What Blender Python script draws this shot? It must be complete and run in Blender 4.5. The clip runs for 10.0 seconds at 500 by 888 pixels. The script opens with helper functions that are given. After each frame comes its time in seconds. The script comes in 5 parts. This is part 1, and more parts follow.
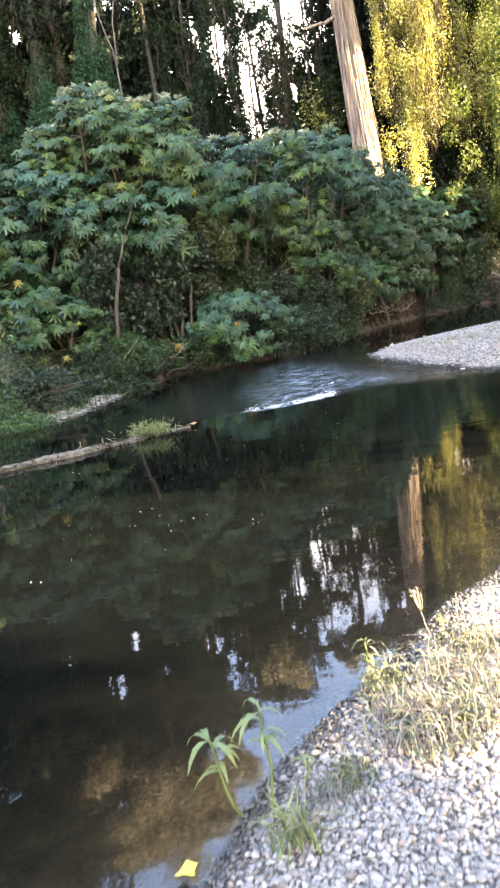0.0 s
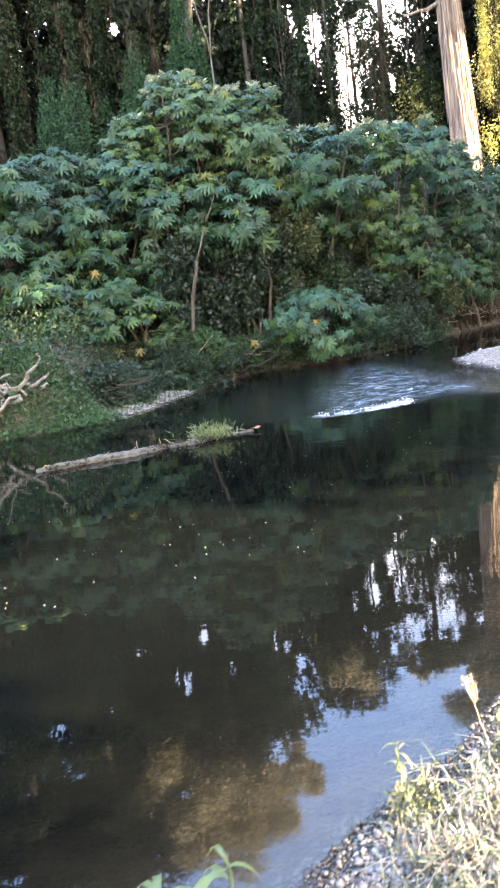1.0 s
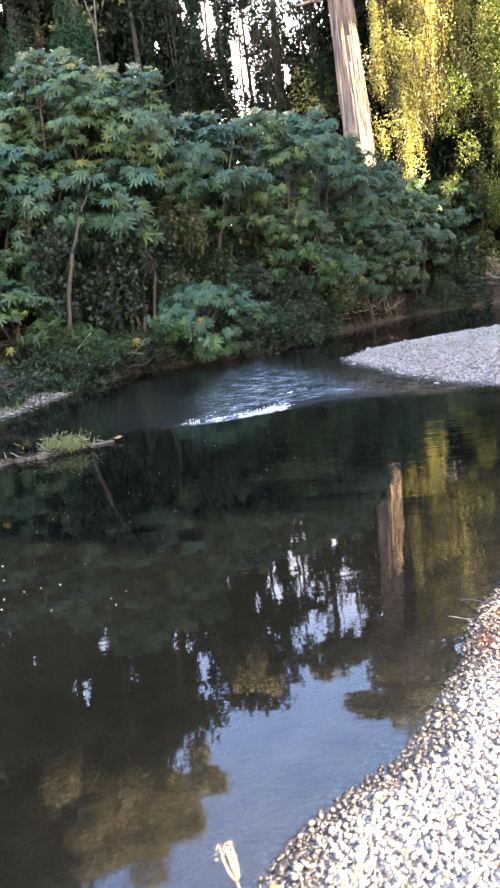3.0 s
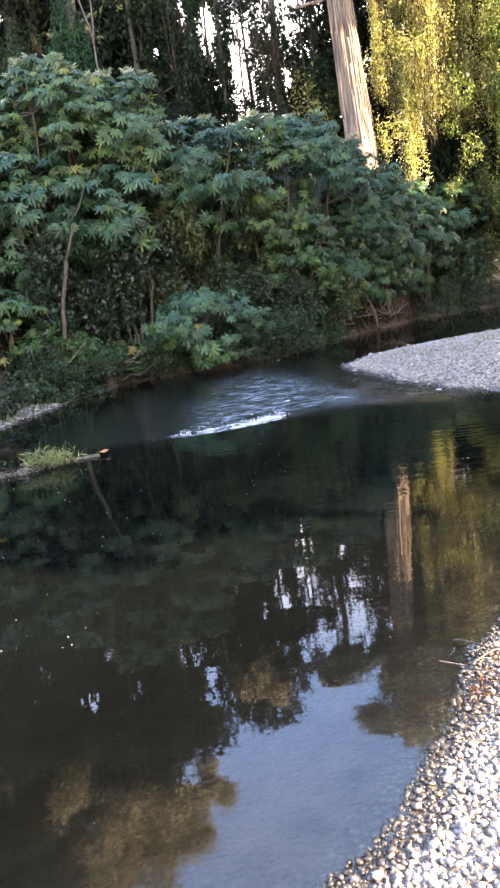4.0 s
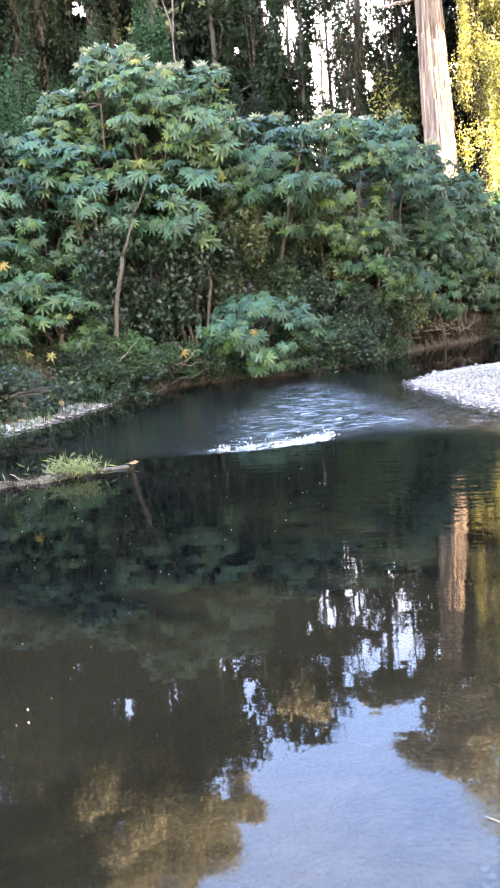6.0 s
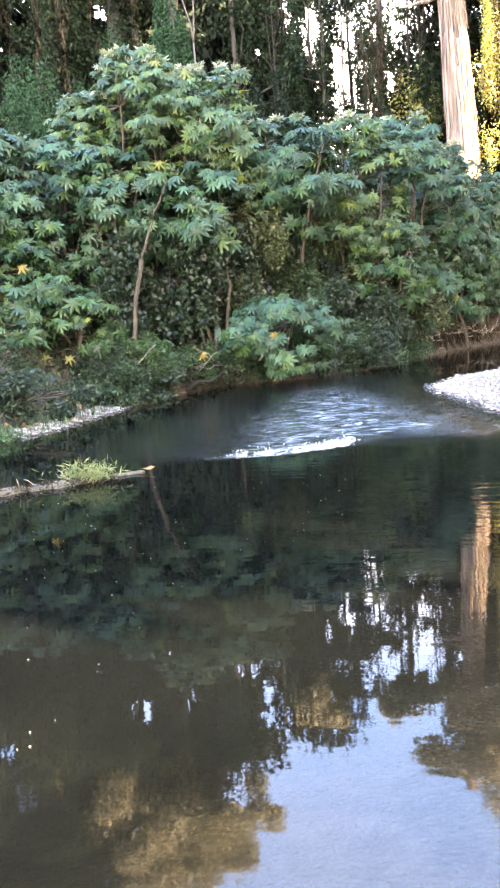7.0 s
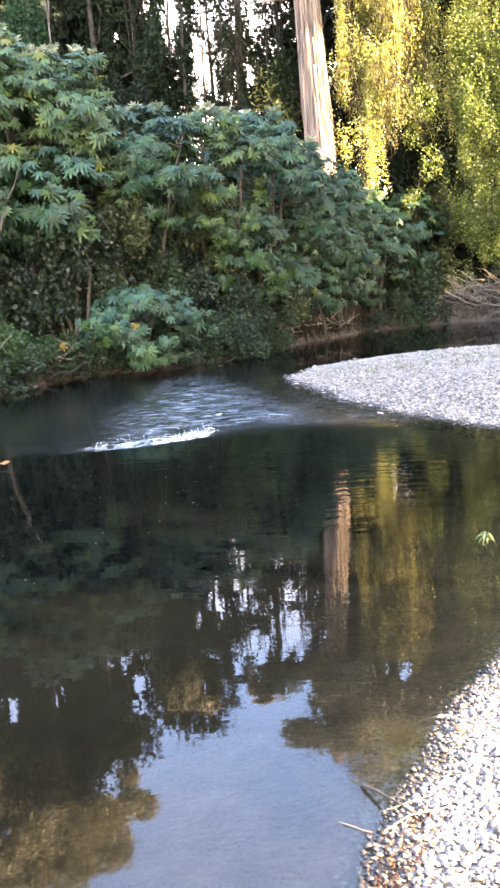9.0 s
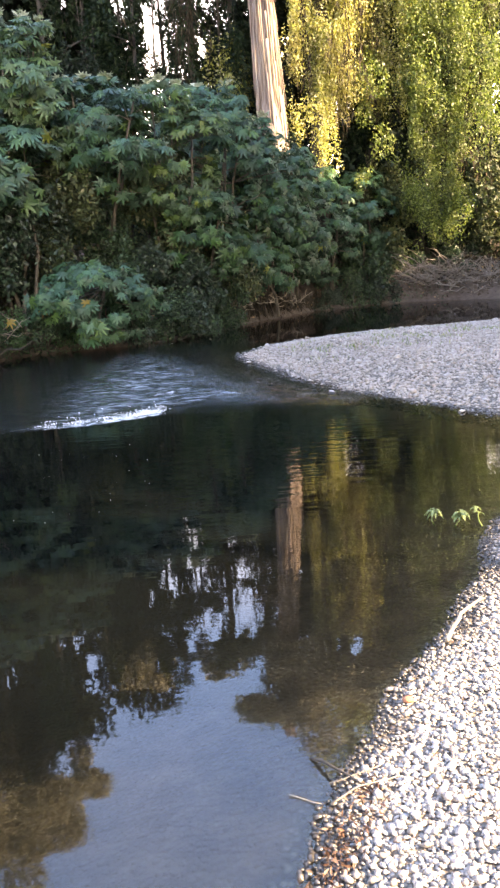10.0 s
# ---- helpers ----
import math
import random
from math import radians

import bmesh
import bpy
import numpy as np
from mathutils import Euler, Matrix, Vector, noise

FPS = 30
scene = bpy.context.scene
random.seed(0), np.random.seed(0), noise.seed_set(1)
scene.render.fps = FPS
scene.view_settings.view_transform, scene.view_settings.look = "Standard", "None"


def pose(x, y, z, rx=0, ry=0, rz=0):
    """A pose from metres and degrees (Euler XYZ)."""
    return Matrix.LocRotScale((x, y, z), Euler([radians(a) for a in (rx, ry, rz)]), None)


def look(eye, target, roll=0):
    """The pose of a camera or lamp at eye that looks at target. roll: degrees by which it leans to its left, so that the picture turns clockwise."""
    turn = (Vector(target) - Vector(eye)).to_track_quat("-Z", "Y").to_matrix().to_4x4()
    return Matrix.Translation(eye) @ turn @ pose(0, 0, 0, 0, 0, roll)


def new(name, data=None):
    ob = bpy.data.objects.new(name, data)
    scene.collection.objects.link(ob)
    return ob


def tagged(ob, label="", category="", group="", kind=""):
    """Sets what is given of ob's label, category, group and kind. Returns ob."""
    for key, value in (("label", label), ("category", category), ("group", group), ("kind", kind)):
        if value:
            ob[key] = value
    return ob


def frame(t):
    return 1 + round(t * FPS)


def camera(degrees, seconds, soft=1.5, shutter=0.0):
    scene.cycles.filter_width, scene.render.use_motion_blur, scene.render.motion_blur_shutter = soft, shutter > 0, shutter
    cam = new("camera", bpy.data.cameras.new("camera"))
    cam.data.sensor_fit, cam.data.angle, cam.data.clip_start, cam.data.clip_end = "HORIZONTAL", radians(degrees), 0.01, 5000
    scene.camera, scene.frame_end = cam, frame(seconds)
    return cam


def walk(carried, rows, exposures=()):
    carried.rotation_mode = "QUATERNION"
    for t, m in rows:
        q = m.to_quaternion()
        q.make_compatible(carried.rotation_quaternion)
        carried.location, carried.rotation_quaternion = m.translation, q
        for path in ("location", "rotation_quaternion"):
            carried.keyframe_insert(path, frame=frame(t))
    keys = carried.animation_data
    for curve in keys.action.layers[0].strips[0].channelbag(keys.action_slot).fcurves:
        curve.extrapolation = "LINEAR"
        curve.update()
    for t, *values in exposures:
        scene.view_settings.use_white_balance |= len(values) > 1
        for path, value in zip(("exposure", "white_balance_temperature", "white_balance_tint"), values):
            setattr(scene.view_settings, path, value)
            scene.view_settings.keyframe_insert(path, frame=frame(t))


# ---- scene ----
cam = camera(35.9, 10.0, soft=2.3, shutter=0.4)
PATH = [
    (0, (0.595, 0.749, 1.404), (0.464, 2.71, 1.038), -9.1),
    (0.5, (0.661, 1.064, 1.398), (0.491, 3.026, 1.052), -8.6),
    (1, (0.767, 1.342, 1.398), (0.422, 3.282, 1.05), -7.4),
    (1.5, (0.895, 1.568, 1.398), (0.717, 3.525, 1.026), -5.8),
    (2, (0.976, 1.755, 1.401), (0.861, 3.713, 1.011), -6.1),
    (2.5, (1.082, 1.931, 1.397), (0.925, 3.885, 1.002), -6.5),
    (2.7, (1.126, 2.003, 1.393), (0.981, 3.958, 0.995), -6.7),
    (3.8, (1.324, 2.417, 1.353), (1.232, 4.382, 0.995), -7.0),
    (4, (1.349, 2.491, 1.347), (1.204, 4.451, 0.975), -7.8),
    (4.5, (1.389, 2.684, 1.339), (1.238, 4.643, 0.962), -8.2),
    (5, (1.401, 2.901, 1.344), (1.238, 4.855, 0.952), -8.4),
    (5.5, (1.465, 3.047, 1.358), (1.199, 4.995, 0.992), -7.1),
    (5.7, (1.465, 3.100, 1.358), (1.191, 5.050, 1.005), -5.2),
    (6.8, (1.462, 3.326, 1.355), (1.130, 5.269, 1.017), -4.8),
    (7, (1.462, 3.334, 1.355), (1.116, 5.275, 1.02), -4.7),
    (7.5, (1.496, 3.3, 1.369), (1.137, 5.241, 1.045), -4.3),
    (8, (1.499, 3.308, 1.359), (1.146, 5.251, 1.044), -4.8),
    (8.5, (1.548, 3.294, 1.356), (1.407, 5.26, 1.018), -4.6),
    (9, (1.565, 3.254, 1.384), (1.553, 5.216, 0.997), -3.9),
    (9.5, (1.57, 3.263, 1.382), (1.624, 5.218, 0.964), -3.5),
    (10, (1.572, 3.268, 1.375), (1.678, 5.214, 0.927), -3.3),
]
EV = [(0.0, 4.06), (0.5, 3.91), (1.0, 4.18), (1.5, 4.55), (2.0, 4.2), (2.5, 3.98), (4.0, 3.71), (4.5, 4.22), (5.0, 4.17), (5.5, 4.39), (7.0, 4.91), (8.0, 4.95), (8.5, 4.9), (9.0, 4.36), (9.5, 4.08), (10.0, 3.68)]
walk(cam, [(t, look(eye, target, roll)) for t, eye, target, roll in PATH], [(t, ev, 9600 + 1500 * max(0.0, 1 - t) + 1000 * min(1.0, max(0.0, t - 6.0)), 15 + 4 * min(1.0, max(0.0, t - 1))) for t, ev in EV])

# ---- light: clear late-afternoon sky, low warm sun from behind the walker's right shoulder ----
SUN_EL = radians(27)
SUN_H = Vector((0.93, -0.37, 0)).normalized()          # level direction towards the sun
TO_SUN = Vector((SUN_H.x * math.cos(SUN_EL), SUN_H.y * math.cos(SUN_EL), math.sin(SUN_EL)))
world = bpy.data.worlds.new("sky")
scene.world = world
world.use_nodes = True
wn = world.node_tree.nodes
sky = wn.new("ShaderNodeTexSky")
sky.sky_type = "NISHITA"
sky.sun_disc = False
sky.dust_density = 1.0
sky.ozone_density = 2.5
sky.sun_elevation = SUN_EL
sky.sun_rotation = math.atan2(SUN_H.x, SUN_H.y)
wn["Background"].inputs["Strength"].default_value = 0.135
# the sky is deepest blue away from the sun, with thin pale haze low down and towards the sun, and a little high cloud
wl = world.node_tree.links


def sky_mix(fac, a, colour):
    m = wn.new("ShaderNodeMix")
    m.data_type = "RGBA"
    m.inputs[7].default_value = (*colour, 1)
    wl.new(fac, m.inputs[0])
    wl.new(a, m.inputs[6])
    return m.outputs[2]


def sky_range(value, lo, hi, to_lo, to_hi):
    r = wn.new("ShaderNodeMapRange")
    r.interpolation_type = "SMOOTHSTEP"
    for k, v in zip(("From Min", "From Max", "To Min", "To Max"), (lo, hi, to_lo, to_hi)):
        r.inputs[k].default_value = v
    wl.new(value, r.inputs["Value"])
    return r.outputs[0]


where = wn.new("ShaderNodeTexCoord")
away = wn.new("ShaderNodeVectorMath")
away.operation = "DOT_PRODUCT"
away.inputs[1].default_value = (-SUN_H.x * 0.75, -SUN_H.y * 0.75, 0.66)
wl.new(where.outputs["Generated"], away.inputs[0])
rise = wn.new("ShaderNodeSeparateXYZ")
wl.new(where.outputs["Generated"], rise.inputs[0])
cloud = wn.new("ShaderNodeTexNoise")
cloud.inputs["Scale"].default_value, cloud.inputs["Detail"].default_value = 2.2, 5.0
wl.new(where.outputs["Generated"], cloud.inputs["Vector"])
air = sky_mix(sky_range(away.outputs["Value"], -0.1, 0.75, 0.0, 0.85), sky.outputs[0], (1.15, 2.65, 6.6))
air = sky_mix(sky_range(rise.outputs[2], 0.12, 0.5, 0.9, 0.0), air, (8.6, 8.9, 9.4))
air = sky_mix(sky_range(cloud.outputs["Fac"], 0.45, 0.75, 0.0, 0.16), air, (5.0, 5.6, 6.8))
wl.new(air, wn["Background"].inputs["Color"])
sun = new("sun", bpy.data.lights.new("sun", "SUN"))
sun.data.energy, sun.data.angle, sun.data.color = 4.2, radians(0.6), (1.0, 0.91, 0.77)
sun.matrix_world = look(TO_SUN * 60, (0, 0, 0))

# ---- materials ----


def material(name):
    m = bpy.data.materials.new(name)
    m.use_nodes = True
    nt = m.node_tree
    return m, nt, nt.nodes["Principled BSDF"], nt.nodes["Material Output"]


def node(nt, kind, **sets):
    n = nt.nodes.new(kind)
    for k, v in sets.items():
        n.inputs[k].default_value = v
    return n


def ramp(nt, stops, fac):
    r = nt.nodes.new("ShaderNodeValToRGB")
    e = r.color_ramp.elements
    while len(e) < len(stops):
        e.new(0.5)
    for i, (p, c) in enumerate(stops):
        e[i].position, e[i].color = p, (*c, 1)
    nt.links.new(fac, r.inputs[0])
    return r.outputs[0]


def blend(nt, fac, a, b):
    m = nt.nodes.new("ShaderNodeMix")
    m.data_type = "RGBA"
    if isinstance(fac, float):
        m.inputs[0].default_value = fac
    else:
        nt.links.new(fac, m.inputs[0])
    for s, v in ((m.inputs[6], a), (m.inputs[7], b)):
        if isinstance(v, tuple):
            s.default_value = (*v, 1)
        else:
            nt.links.new(v, s)
    return m.outputs[2]


def calc(nt, op, a, b=0.0):
    m = nt.nodes.new("ShaderNodeMath")
    m.operation = op
    for s, v in ((m.inputs[0], a), (m.inputs[1], b)):
        if isinstance(v, (int, float)):
            s.default_value = v
        else:
            nt.links.new(v, s)
    return m.outputs[0]


def place(nt, sx=1, sy=1, sz=1):
    g = nt.nodes.new("ShaderNodeNewGeometry")
    mp = nt.nodes.new("ShaderNodeMapping")
    mp.inputs["Scale"].default_value = (sx, sy, sz)
    nt.links.new(g.outputs["Position"], mp.inputs[0])
    return mp.outputs[0]


def grain(nt, scale, detail=4.0, vec=None, rough=0.6):
    n = node(nt, "ShaderNodeTexNoise", Scale=scale, Detail=detail, Roughness=rough)
    nt.links.new(vec if vec else place(nt), n.inputs["Vector"])
    return n.outputs["Fac"]


def relief(nt, bsdf, height, strength, distance):
    b = node(nt, "ShaderNodeBump", Strength=strength, Distance=distance)
    nt.links.new(height, b.inputs["Height"])
    nt.links.new(b.outputs[0], bsdf.inputs["Normal"])


def leaf_material(name, stops, rough=0.45, through_light=0.35, per_object=False, patch=0.0, patch_colour=(0.3, 0.25, 0.05), gloss=0.5):
    """Leaves that let some light through; colour varies leaf by leaf and, with patch, in large drifts."""
    m, nt, b, out = material(name)
    if per_object:
        r = nt.nodes.new("ShaderNodeObjectInfo").outputs["Random"]
    else:
        r = nt.nodes.new("ShaderNodeNewGeometry").outputs["Random Per Island"]
    c = ramp(nt, stops, r)
    if patch:
        n = grain(nt, 0.9, 3.0)
        f = ramp(nt, [(0.45, (0, 0, 0)), (0.7, (patch, patch, patch))], n)
        c = blend(nt, f, c, patch_colour)
    n2 = grain(nt, 25.0, 2.0)
    c2 = nt.nodes.new("ShaderNodeHueSaturation")
    nt.links.new(calc(nt, "ADD", calc(nt, "MULTIPLY", n2, 0.6), 0.7), c2.inputs["Value"])
    nt.links.new(c, c2.inputs["Color"])
    nt.links.new(c2.outputs[0], b.inputs["Base Color"])
    b.inputs["Roughness"].default_value = rough
    b.inputs["Specular IOR Level"].default_value = gloss
    t = nt.nodes.new("ShaderNodeBsdfTranslucent")
    nt.links.new(c2.outputs[0], t.inputs[0])
    mx = nt.nodes.new("ShaderNodeMixShader")
    mx.inputs[0].default_value = through_light
    nt.links.new(b.outputs[0], mx.inputs[1])
    nt.links.new(t.outputs[0], mx.inputs[2])
    nt.links.new(mx.outputs[0], out.inputs[0])
    return m


def bark_material(name, dark, light, sx=8.0, sz=0.8, strength=0.6, rough=0.85):
    """Bark with streaks that run along the stem."""
    m, nt, b, out = material(name)
    n = grain(nt, 1.6, 6.0, place(nt, sx, sx, sz))
    n2 = grain(nt, 1.1, 3.0)
    c = ramp(nt, [(0.32, dark), (0.5, tuple((a + b_) / 2 for a, b_ in zip(dark, light))), (0.66, light)], n)
    c = blend(nt, calc(nt, "MULTIPLY", n2, 0.5), c, dark)
    nt.links.new(c, b.inputs["Base Color"])
    b.inputs["Roughness"].default_value = rough
    relief(nt, b, n, strength, 0.03)
    return m


CASTOR_BLUE = [(0.0, (0.010, 0.045, 0.020)), (0.4, (0.018, 0.071, 0.033)), (0.75, (0.031, 0.099, 0.047)), (0.9, (0.027, 0.084, 0.019)), (0.993, (0.045, 0.109, 0.023)), (0.999, (0.135, 0.173, 0.020))]
CASTOR_PALE = [(0.0, (0.019, 0.058, 0.019)), (0.4, (0.034, 0.092, 0.032)), (0.7, (0.055, 0.122, 0.047)), (0.82, (0.061, 0.122, 0.021)), (0.985, (0.080, 0.137, 0.029)), (0.997, (0.186, 0.193, 0.021))]
# a greener leaf, also darkened to paint in shade, mostly at the left
CASTOR_SHADED_GREEN = [(0.0, (0.007, 0.035, 0.012)), (0.45, (0.014, 0.061, 0.019)), (0.8, (0.025, 0.085, 0.023)), (0.985, (0.039, 0.096, 0.022)), (0.997, (0.129, 0.165, 0.022))]
M_CASTOR = [leaf_material("castor_leaf_" + k, st, 0.5, 0.25, per_object=True) for k, st in (("blue", CASTOR_BLUE), ("pale", CASTOR_PALE), ("green", CASTOR_SHADED_GREEN))]
# same leaf colours at 0.8: shade inside the plants is painted in
M_CASTOR_SHADED = [leaf_material("castor_leaf_shaded_" + k, [(p, tuple(0.8 * v for v in c)) for p, c in st], 0.5, 0.25) for k, st in (("blue", CASTOR_BLUE), ("pale", CASTOR_PALE), ("green", CASTOR_SHADED_GREEN))]
M_YOUNG = leaf_material("young_castor_leaf", [(0, (0.2, 0.24, 0.12)), (0.6, (0.36, 0.38, 0.24)), (1, (0.5, 0.5, 0.36))], 0.5, 0.35)
M_OLD_LEAF = leaf_material("yellowed_castor_leaf", [(0, (0.146, 0.104, 0.014)), (0.6, (0.179, 0.140, 0.025)), (1, (0.112, 0.135, 0.035))], 0.5, 0.3, per_object=True)
M_SHRUB = leaf_material("shrub_leaf", [(0, (0.008, 0.023, 0.010)), (0.55, (0.017, 0.045, 0.019)), (0.93, (0.037, 0.077, 0.027)), (0.985, (0.068, 0.100, 0.039)), (1, (0.101, 0.100, 0.046))], 0.5, 0.3, gloss=0.42)
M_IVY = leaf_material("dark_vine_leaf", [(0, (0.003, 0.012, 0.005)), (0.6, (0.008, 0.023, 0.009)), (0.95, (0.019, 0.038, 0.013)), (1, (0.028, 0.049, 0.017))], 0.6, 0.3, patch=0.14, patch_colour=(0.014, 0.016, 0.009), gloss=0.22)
# sun on the vine is painted in: bright gold with whitish highlights
M_GOLD_LIT = leaf_material("golden_sunlit_leaf", [(0, (0.13, 0.145, 0.03)), (0.45, (0.35, 0.355, 0.075)), (0.8, (0.52, 0.51, 0.2)), (1, (0.7, 0.66, 0.44))], 0.45, 0.5, patch=0.6, patch_colour=(0.15, 0.12, 0.05))
# dimmer copy of the golden vine: weaker sun is put into the colour
M_OLIVE_DIM = leaf_material("olive_dimmed_leaf", [(0, (0.031, 0.056, 0.010)), (0.5, (0.082, 0.121, 0.021)), (0.85, (0.163, 0.215, 0.041)), (1, (0.257, 0.313, 0.104))], 0.5, 0.45, patch=0.6, patch_colour=(0.031, 0.037, 0.016))
# sunlight on the high crowns is painted in, far paler than gum_leaf
M_SUNLIT_CROWN = leaf_material("sunlit_crown_leaf", [(0, (0.162, 0.151, 0.100)), (0.6, (0.356, 0.329, 0.228)), (1, (0.583, 0.549, 0.428))], 0.5, 0.4, patch=0.5, patch_colour=(0.145, 0.144, 0.092))
# the wood's dark voids are painted as near-black leaves
M_DEEP_SHADE = leaf_material("deep_shade_leaf", [(0, (0.005, 0.012, 0.008)), (0.6, (0.010, 0.021, 0.014)), (1, (0.019, 0.035, 0.019))], 0.8, 0.25, patch=0.15, patch_colour=(0.013, 0.017, 0.014), gloss=0.25)
M_TOWER = leaf_material("ivy_leaf", [(0, (0.009, 0.031, 0.015)), (0.6, (0.017, 0.058, 0.028)), (1, (0.030, 0.082, 0.036))], 0.55, 0.3, gloss=0.15)
M_CANOPY = leaf_material("gum_leaf", [(0, (0.04, 0.06, 0.025)), (0.6, (0.075, 0.10, 0.04)), (1, (0.16, 0.15, 0.06))], 0.5, 0.3)
M_DRY = leaf_material("dry_grass", [(0, (0.072, 0.059, 0.055)), (0.35, (0.122, 0.109, 0.103)), (0.65, (0.194, 0.190, 0.194)), (0.7, (0.072, 0.103, 0.058)), (1, (0.108, 0.138, 0.089))], 0.6, 0.3)
M_WEED = leaf_material("weed_leaf", [(0, (0.068, 0.102, 0.033)), (0.7, (0.135, 0.174, 0.061)), (1, (0.270, 0.254, 0.110))], 0.45, 0.35)
M_SHRUB_OLIVE = leaf_material("olive_shrub_leaf", [(0, (0.022, 0.034, 0.012)), (0.6, (0.045, 0.066, 0.022)), (0.95, (0.085, 0.105, 0.036)), (1, (0.16, 0.14, 0.06))], 0.55, 0.3)
M_SHRUB_DARK = leaf_material("dark_shrub_leaf", [(0, (0.006, 0.016, 0.009)), (0.6, (0.013, 0.032, 0.017)), (1, (0.034, 0.062, 0.032))], 0.4, 0.25, gloss=0.42)
M_BANK_WEED = leaf_material("bank_weed_leaf", [(0, (0.014, 0.044, 0.013)), (0.6, (0.030, 0.083, 0.025)), (1, (0.065, 0.127, 0.045))], 0.5, 0.3, gloss=0.45)
M_FORB = leaf_material("grey_green_forb", [(0, (0.045, 0.06, 0.03)), (0.5, (0.085, 0.10, 0.055)), (0.85, (0.13, 0.14, 0.08)), (1, (0.2, 0.17, 0.11))], 0.6, 0.3)
M_LITTER = leaf_material("fallen_leaf", [(0, (0.07, 0.04, 0.02)), (0.6, (0.15, 0.09, 0.045)), (1, (0.26, 0.17, 0.08))], 0.6, 0.15)
M_SHRED = bark_material("shredded_bark", (0.096, 0.062, 0.046), (0.336, 0.272, 0.224), 14, 0.4, 0.8)
M_SAPLING = bark_material("grey_sapling_bark", (0.050, 0.045, 0.037), (0.120, 0.110, 0.095), 12, 3, 0.3)
M_SCRAP = leaf_material("wet_leaf_scrap", [(0, (0.016, 0.007, 0.004)), (0.6, (0.045, 0.018, 0.010)), (1, (0.10, 0.05, 0.026))], 0.6, 0.1)
M_TRAIL = leaf_material("dry_vine_stem", [(0, (0.020, 0.015, 0.010)), (0.6, (0.035, 0.028, 0.019)), (1, (0.075, 0.062, 0.043))], 0.8, 0.1, gloss=0.1)
M_GUM = bark_material("pale_gum_bark", (0.063, 0.037, 0.028), (0.340, 0.281, 0.240), 13.0, 0.22, 1.0)
M_BARK = bark_material("dark_bark", (0.016, 0.013, 0.011), (0.063, 0.057, 0.046))
M_STEM = bark_material("castor_stem", (0.031, 0.025, 0.018), (0.093, 0.075, 0.051), 14, 5.0, 0.3)
M_DRIFT = bark_material("driftwood", (0.10, 0.075, 0.055), (0.32, 0.27, 0.21), 16, 16, 0.4)
M_STRAW = bark_material("straw_stalk", (0.16, 0.13, 0.095), (0.32, 0.28, 0.215), 30, 30, 0.2)
M_LOG = bark_material("wet_log", (0.039, 0.035, 0.026), (0.150, 0.135, 0.106), 12, 18, 0.9)
M_BLEACH = bark_material("bleached_wood", (0.112, 0.096, 0.081), (0.310, 0.285, 0.248), 14, 14, 0.4)


def stone_material(name, per_object, pale=1.0):
    m, nt, b, out = material(name)
    r = nt.nodes.new("ShaderNodeObjectInfo").outputs["Random"] if per_object else nt.nodes.new("ShaderNodeNewGeometry").outputs["Random Per Island"]
    c = ramp(nt, [(0, (0.096, 0.083, 0.073)), (0.22, (0.180, 0.162, 0.146)), (0.6, (0.258, 0.236, 0.216)), (0.9, (0.330, 0.307, 0.284)), (0.985, (0.192, 0.130, 0.099))], r)
    c = blend(nt, pale - 1.0, c, (0.64, 0.565, 0.495)) if pale > 1 else c
    n = grain(nt, 60.0, 4.0)
    c = blend(nt, calc(nt, "MULTIPLY", n, 0.55), c, (0.14, 0.122, 0.115))
    a = nt.nodes.new("ShaderNodeNewGeometry")
    sep = nt.nodes.new("ShaderNodeSeparateXYZ")
    nt.links.new(a.outputs["Position"], sep.inputs[0])
    n3 = grain(nt, 3.0, 2.0)
    # stones at the waterline are wet: darker and glossier
    h = calc(nt, "ADD", sep.outputs["Z"], calc(nt, "MULTIPLY", n3, -0.024))
    wet = ramp(nt, [(0.498, (1, 1, 1)), (0.508, (0, 0, 0))], calc(nt, "ADD", h, 0.5))
    c = blend(nt, wet, c, blend(nt, 0.95, c, (0.013, 0.0115, 0.0105)))
    nt.links.new(c, b.inputs["Base Color"])
    nt.links.new(calc(nt, "SUBTRACT", 0.85, calc(nt, "MULTIPLY", wet, 0.55)), b.inputs["Roughness"])
    relief(nt, b, n, 0.25, 0.004)
    return m


M_STONE = stone_material("river_stone", True)
M_STONES = stone_material("river_stone_mass", False)
# bar stones: the same ramp mixed towards a paler tone
M_PALE_STONES = stone_material("pale_bar_stone", False, 1.17)

# ground: gravel on this side and on the bar, brown earth with litter on the far bank, silt under water
M_GROUND, nt, b, out = material("ground")
g = nt.nodes.new("ShaderNodeAttribute")
g.attribute_name = "gravel"
n1, n2, n3 = grain(nt, 0.8, 5.0), grain(nt, 30.0, 5.0), grain(nt, 6.0, 5.0)
earth = ramp(nt, [(0.3, (0.022, 0.016, 0.012)), (0.5, (0.049, 0.035, 0.027)), (0.7, (0.083, 0.061, 0.048))], n3)
earth = blend(nt, calc(nt, "MULTIPLY", n2, 0.5), earth, (0.05, 0.036, 0.023))
grav = ramp(nt, [(0.3, (0.022, 0.017, 0.014)), (0.5, (0.05, 0.041, 0.034)), (0.7, (0.11, 0.095, 0.08))], n2)
cells = node(nt, "ShaderNodeTexVoronoi", Scale=52.0)
nt.links.new(place(nt, 1, 1, 0.3), cells.inputs["Vector"])
tone = nt.nodes.new("ShaderNodeSeparateColor")
nt.links.new(cells.outputs["Color"], tone.inputs[0])
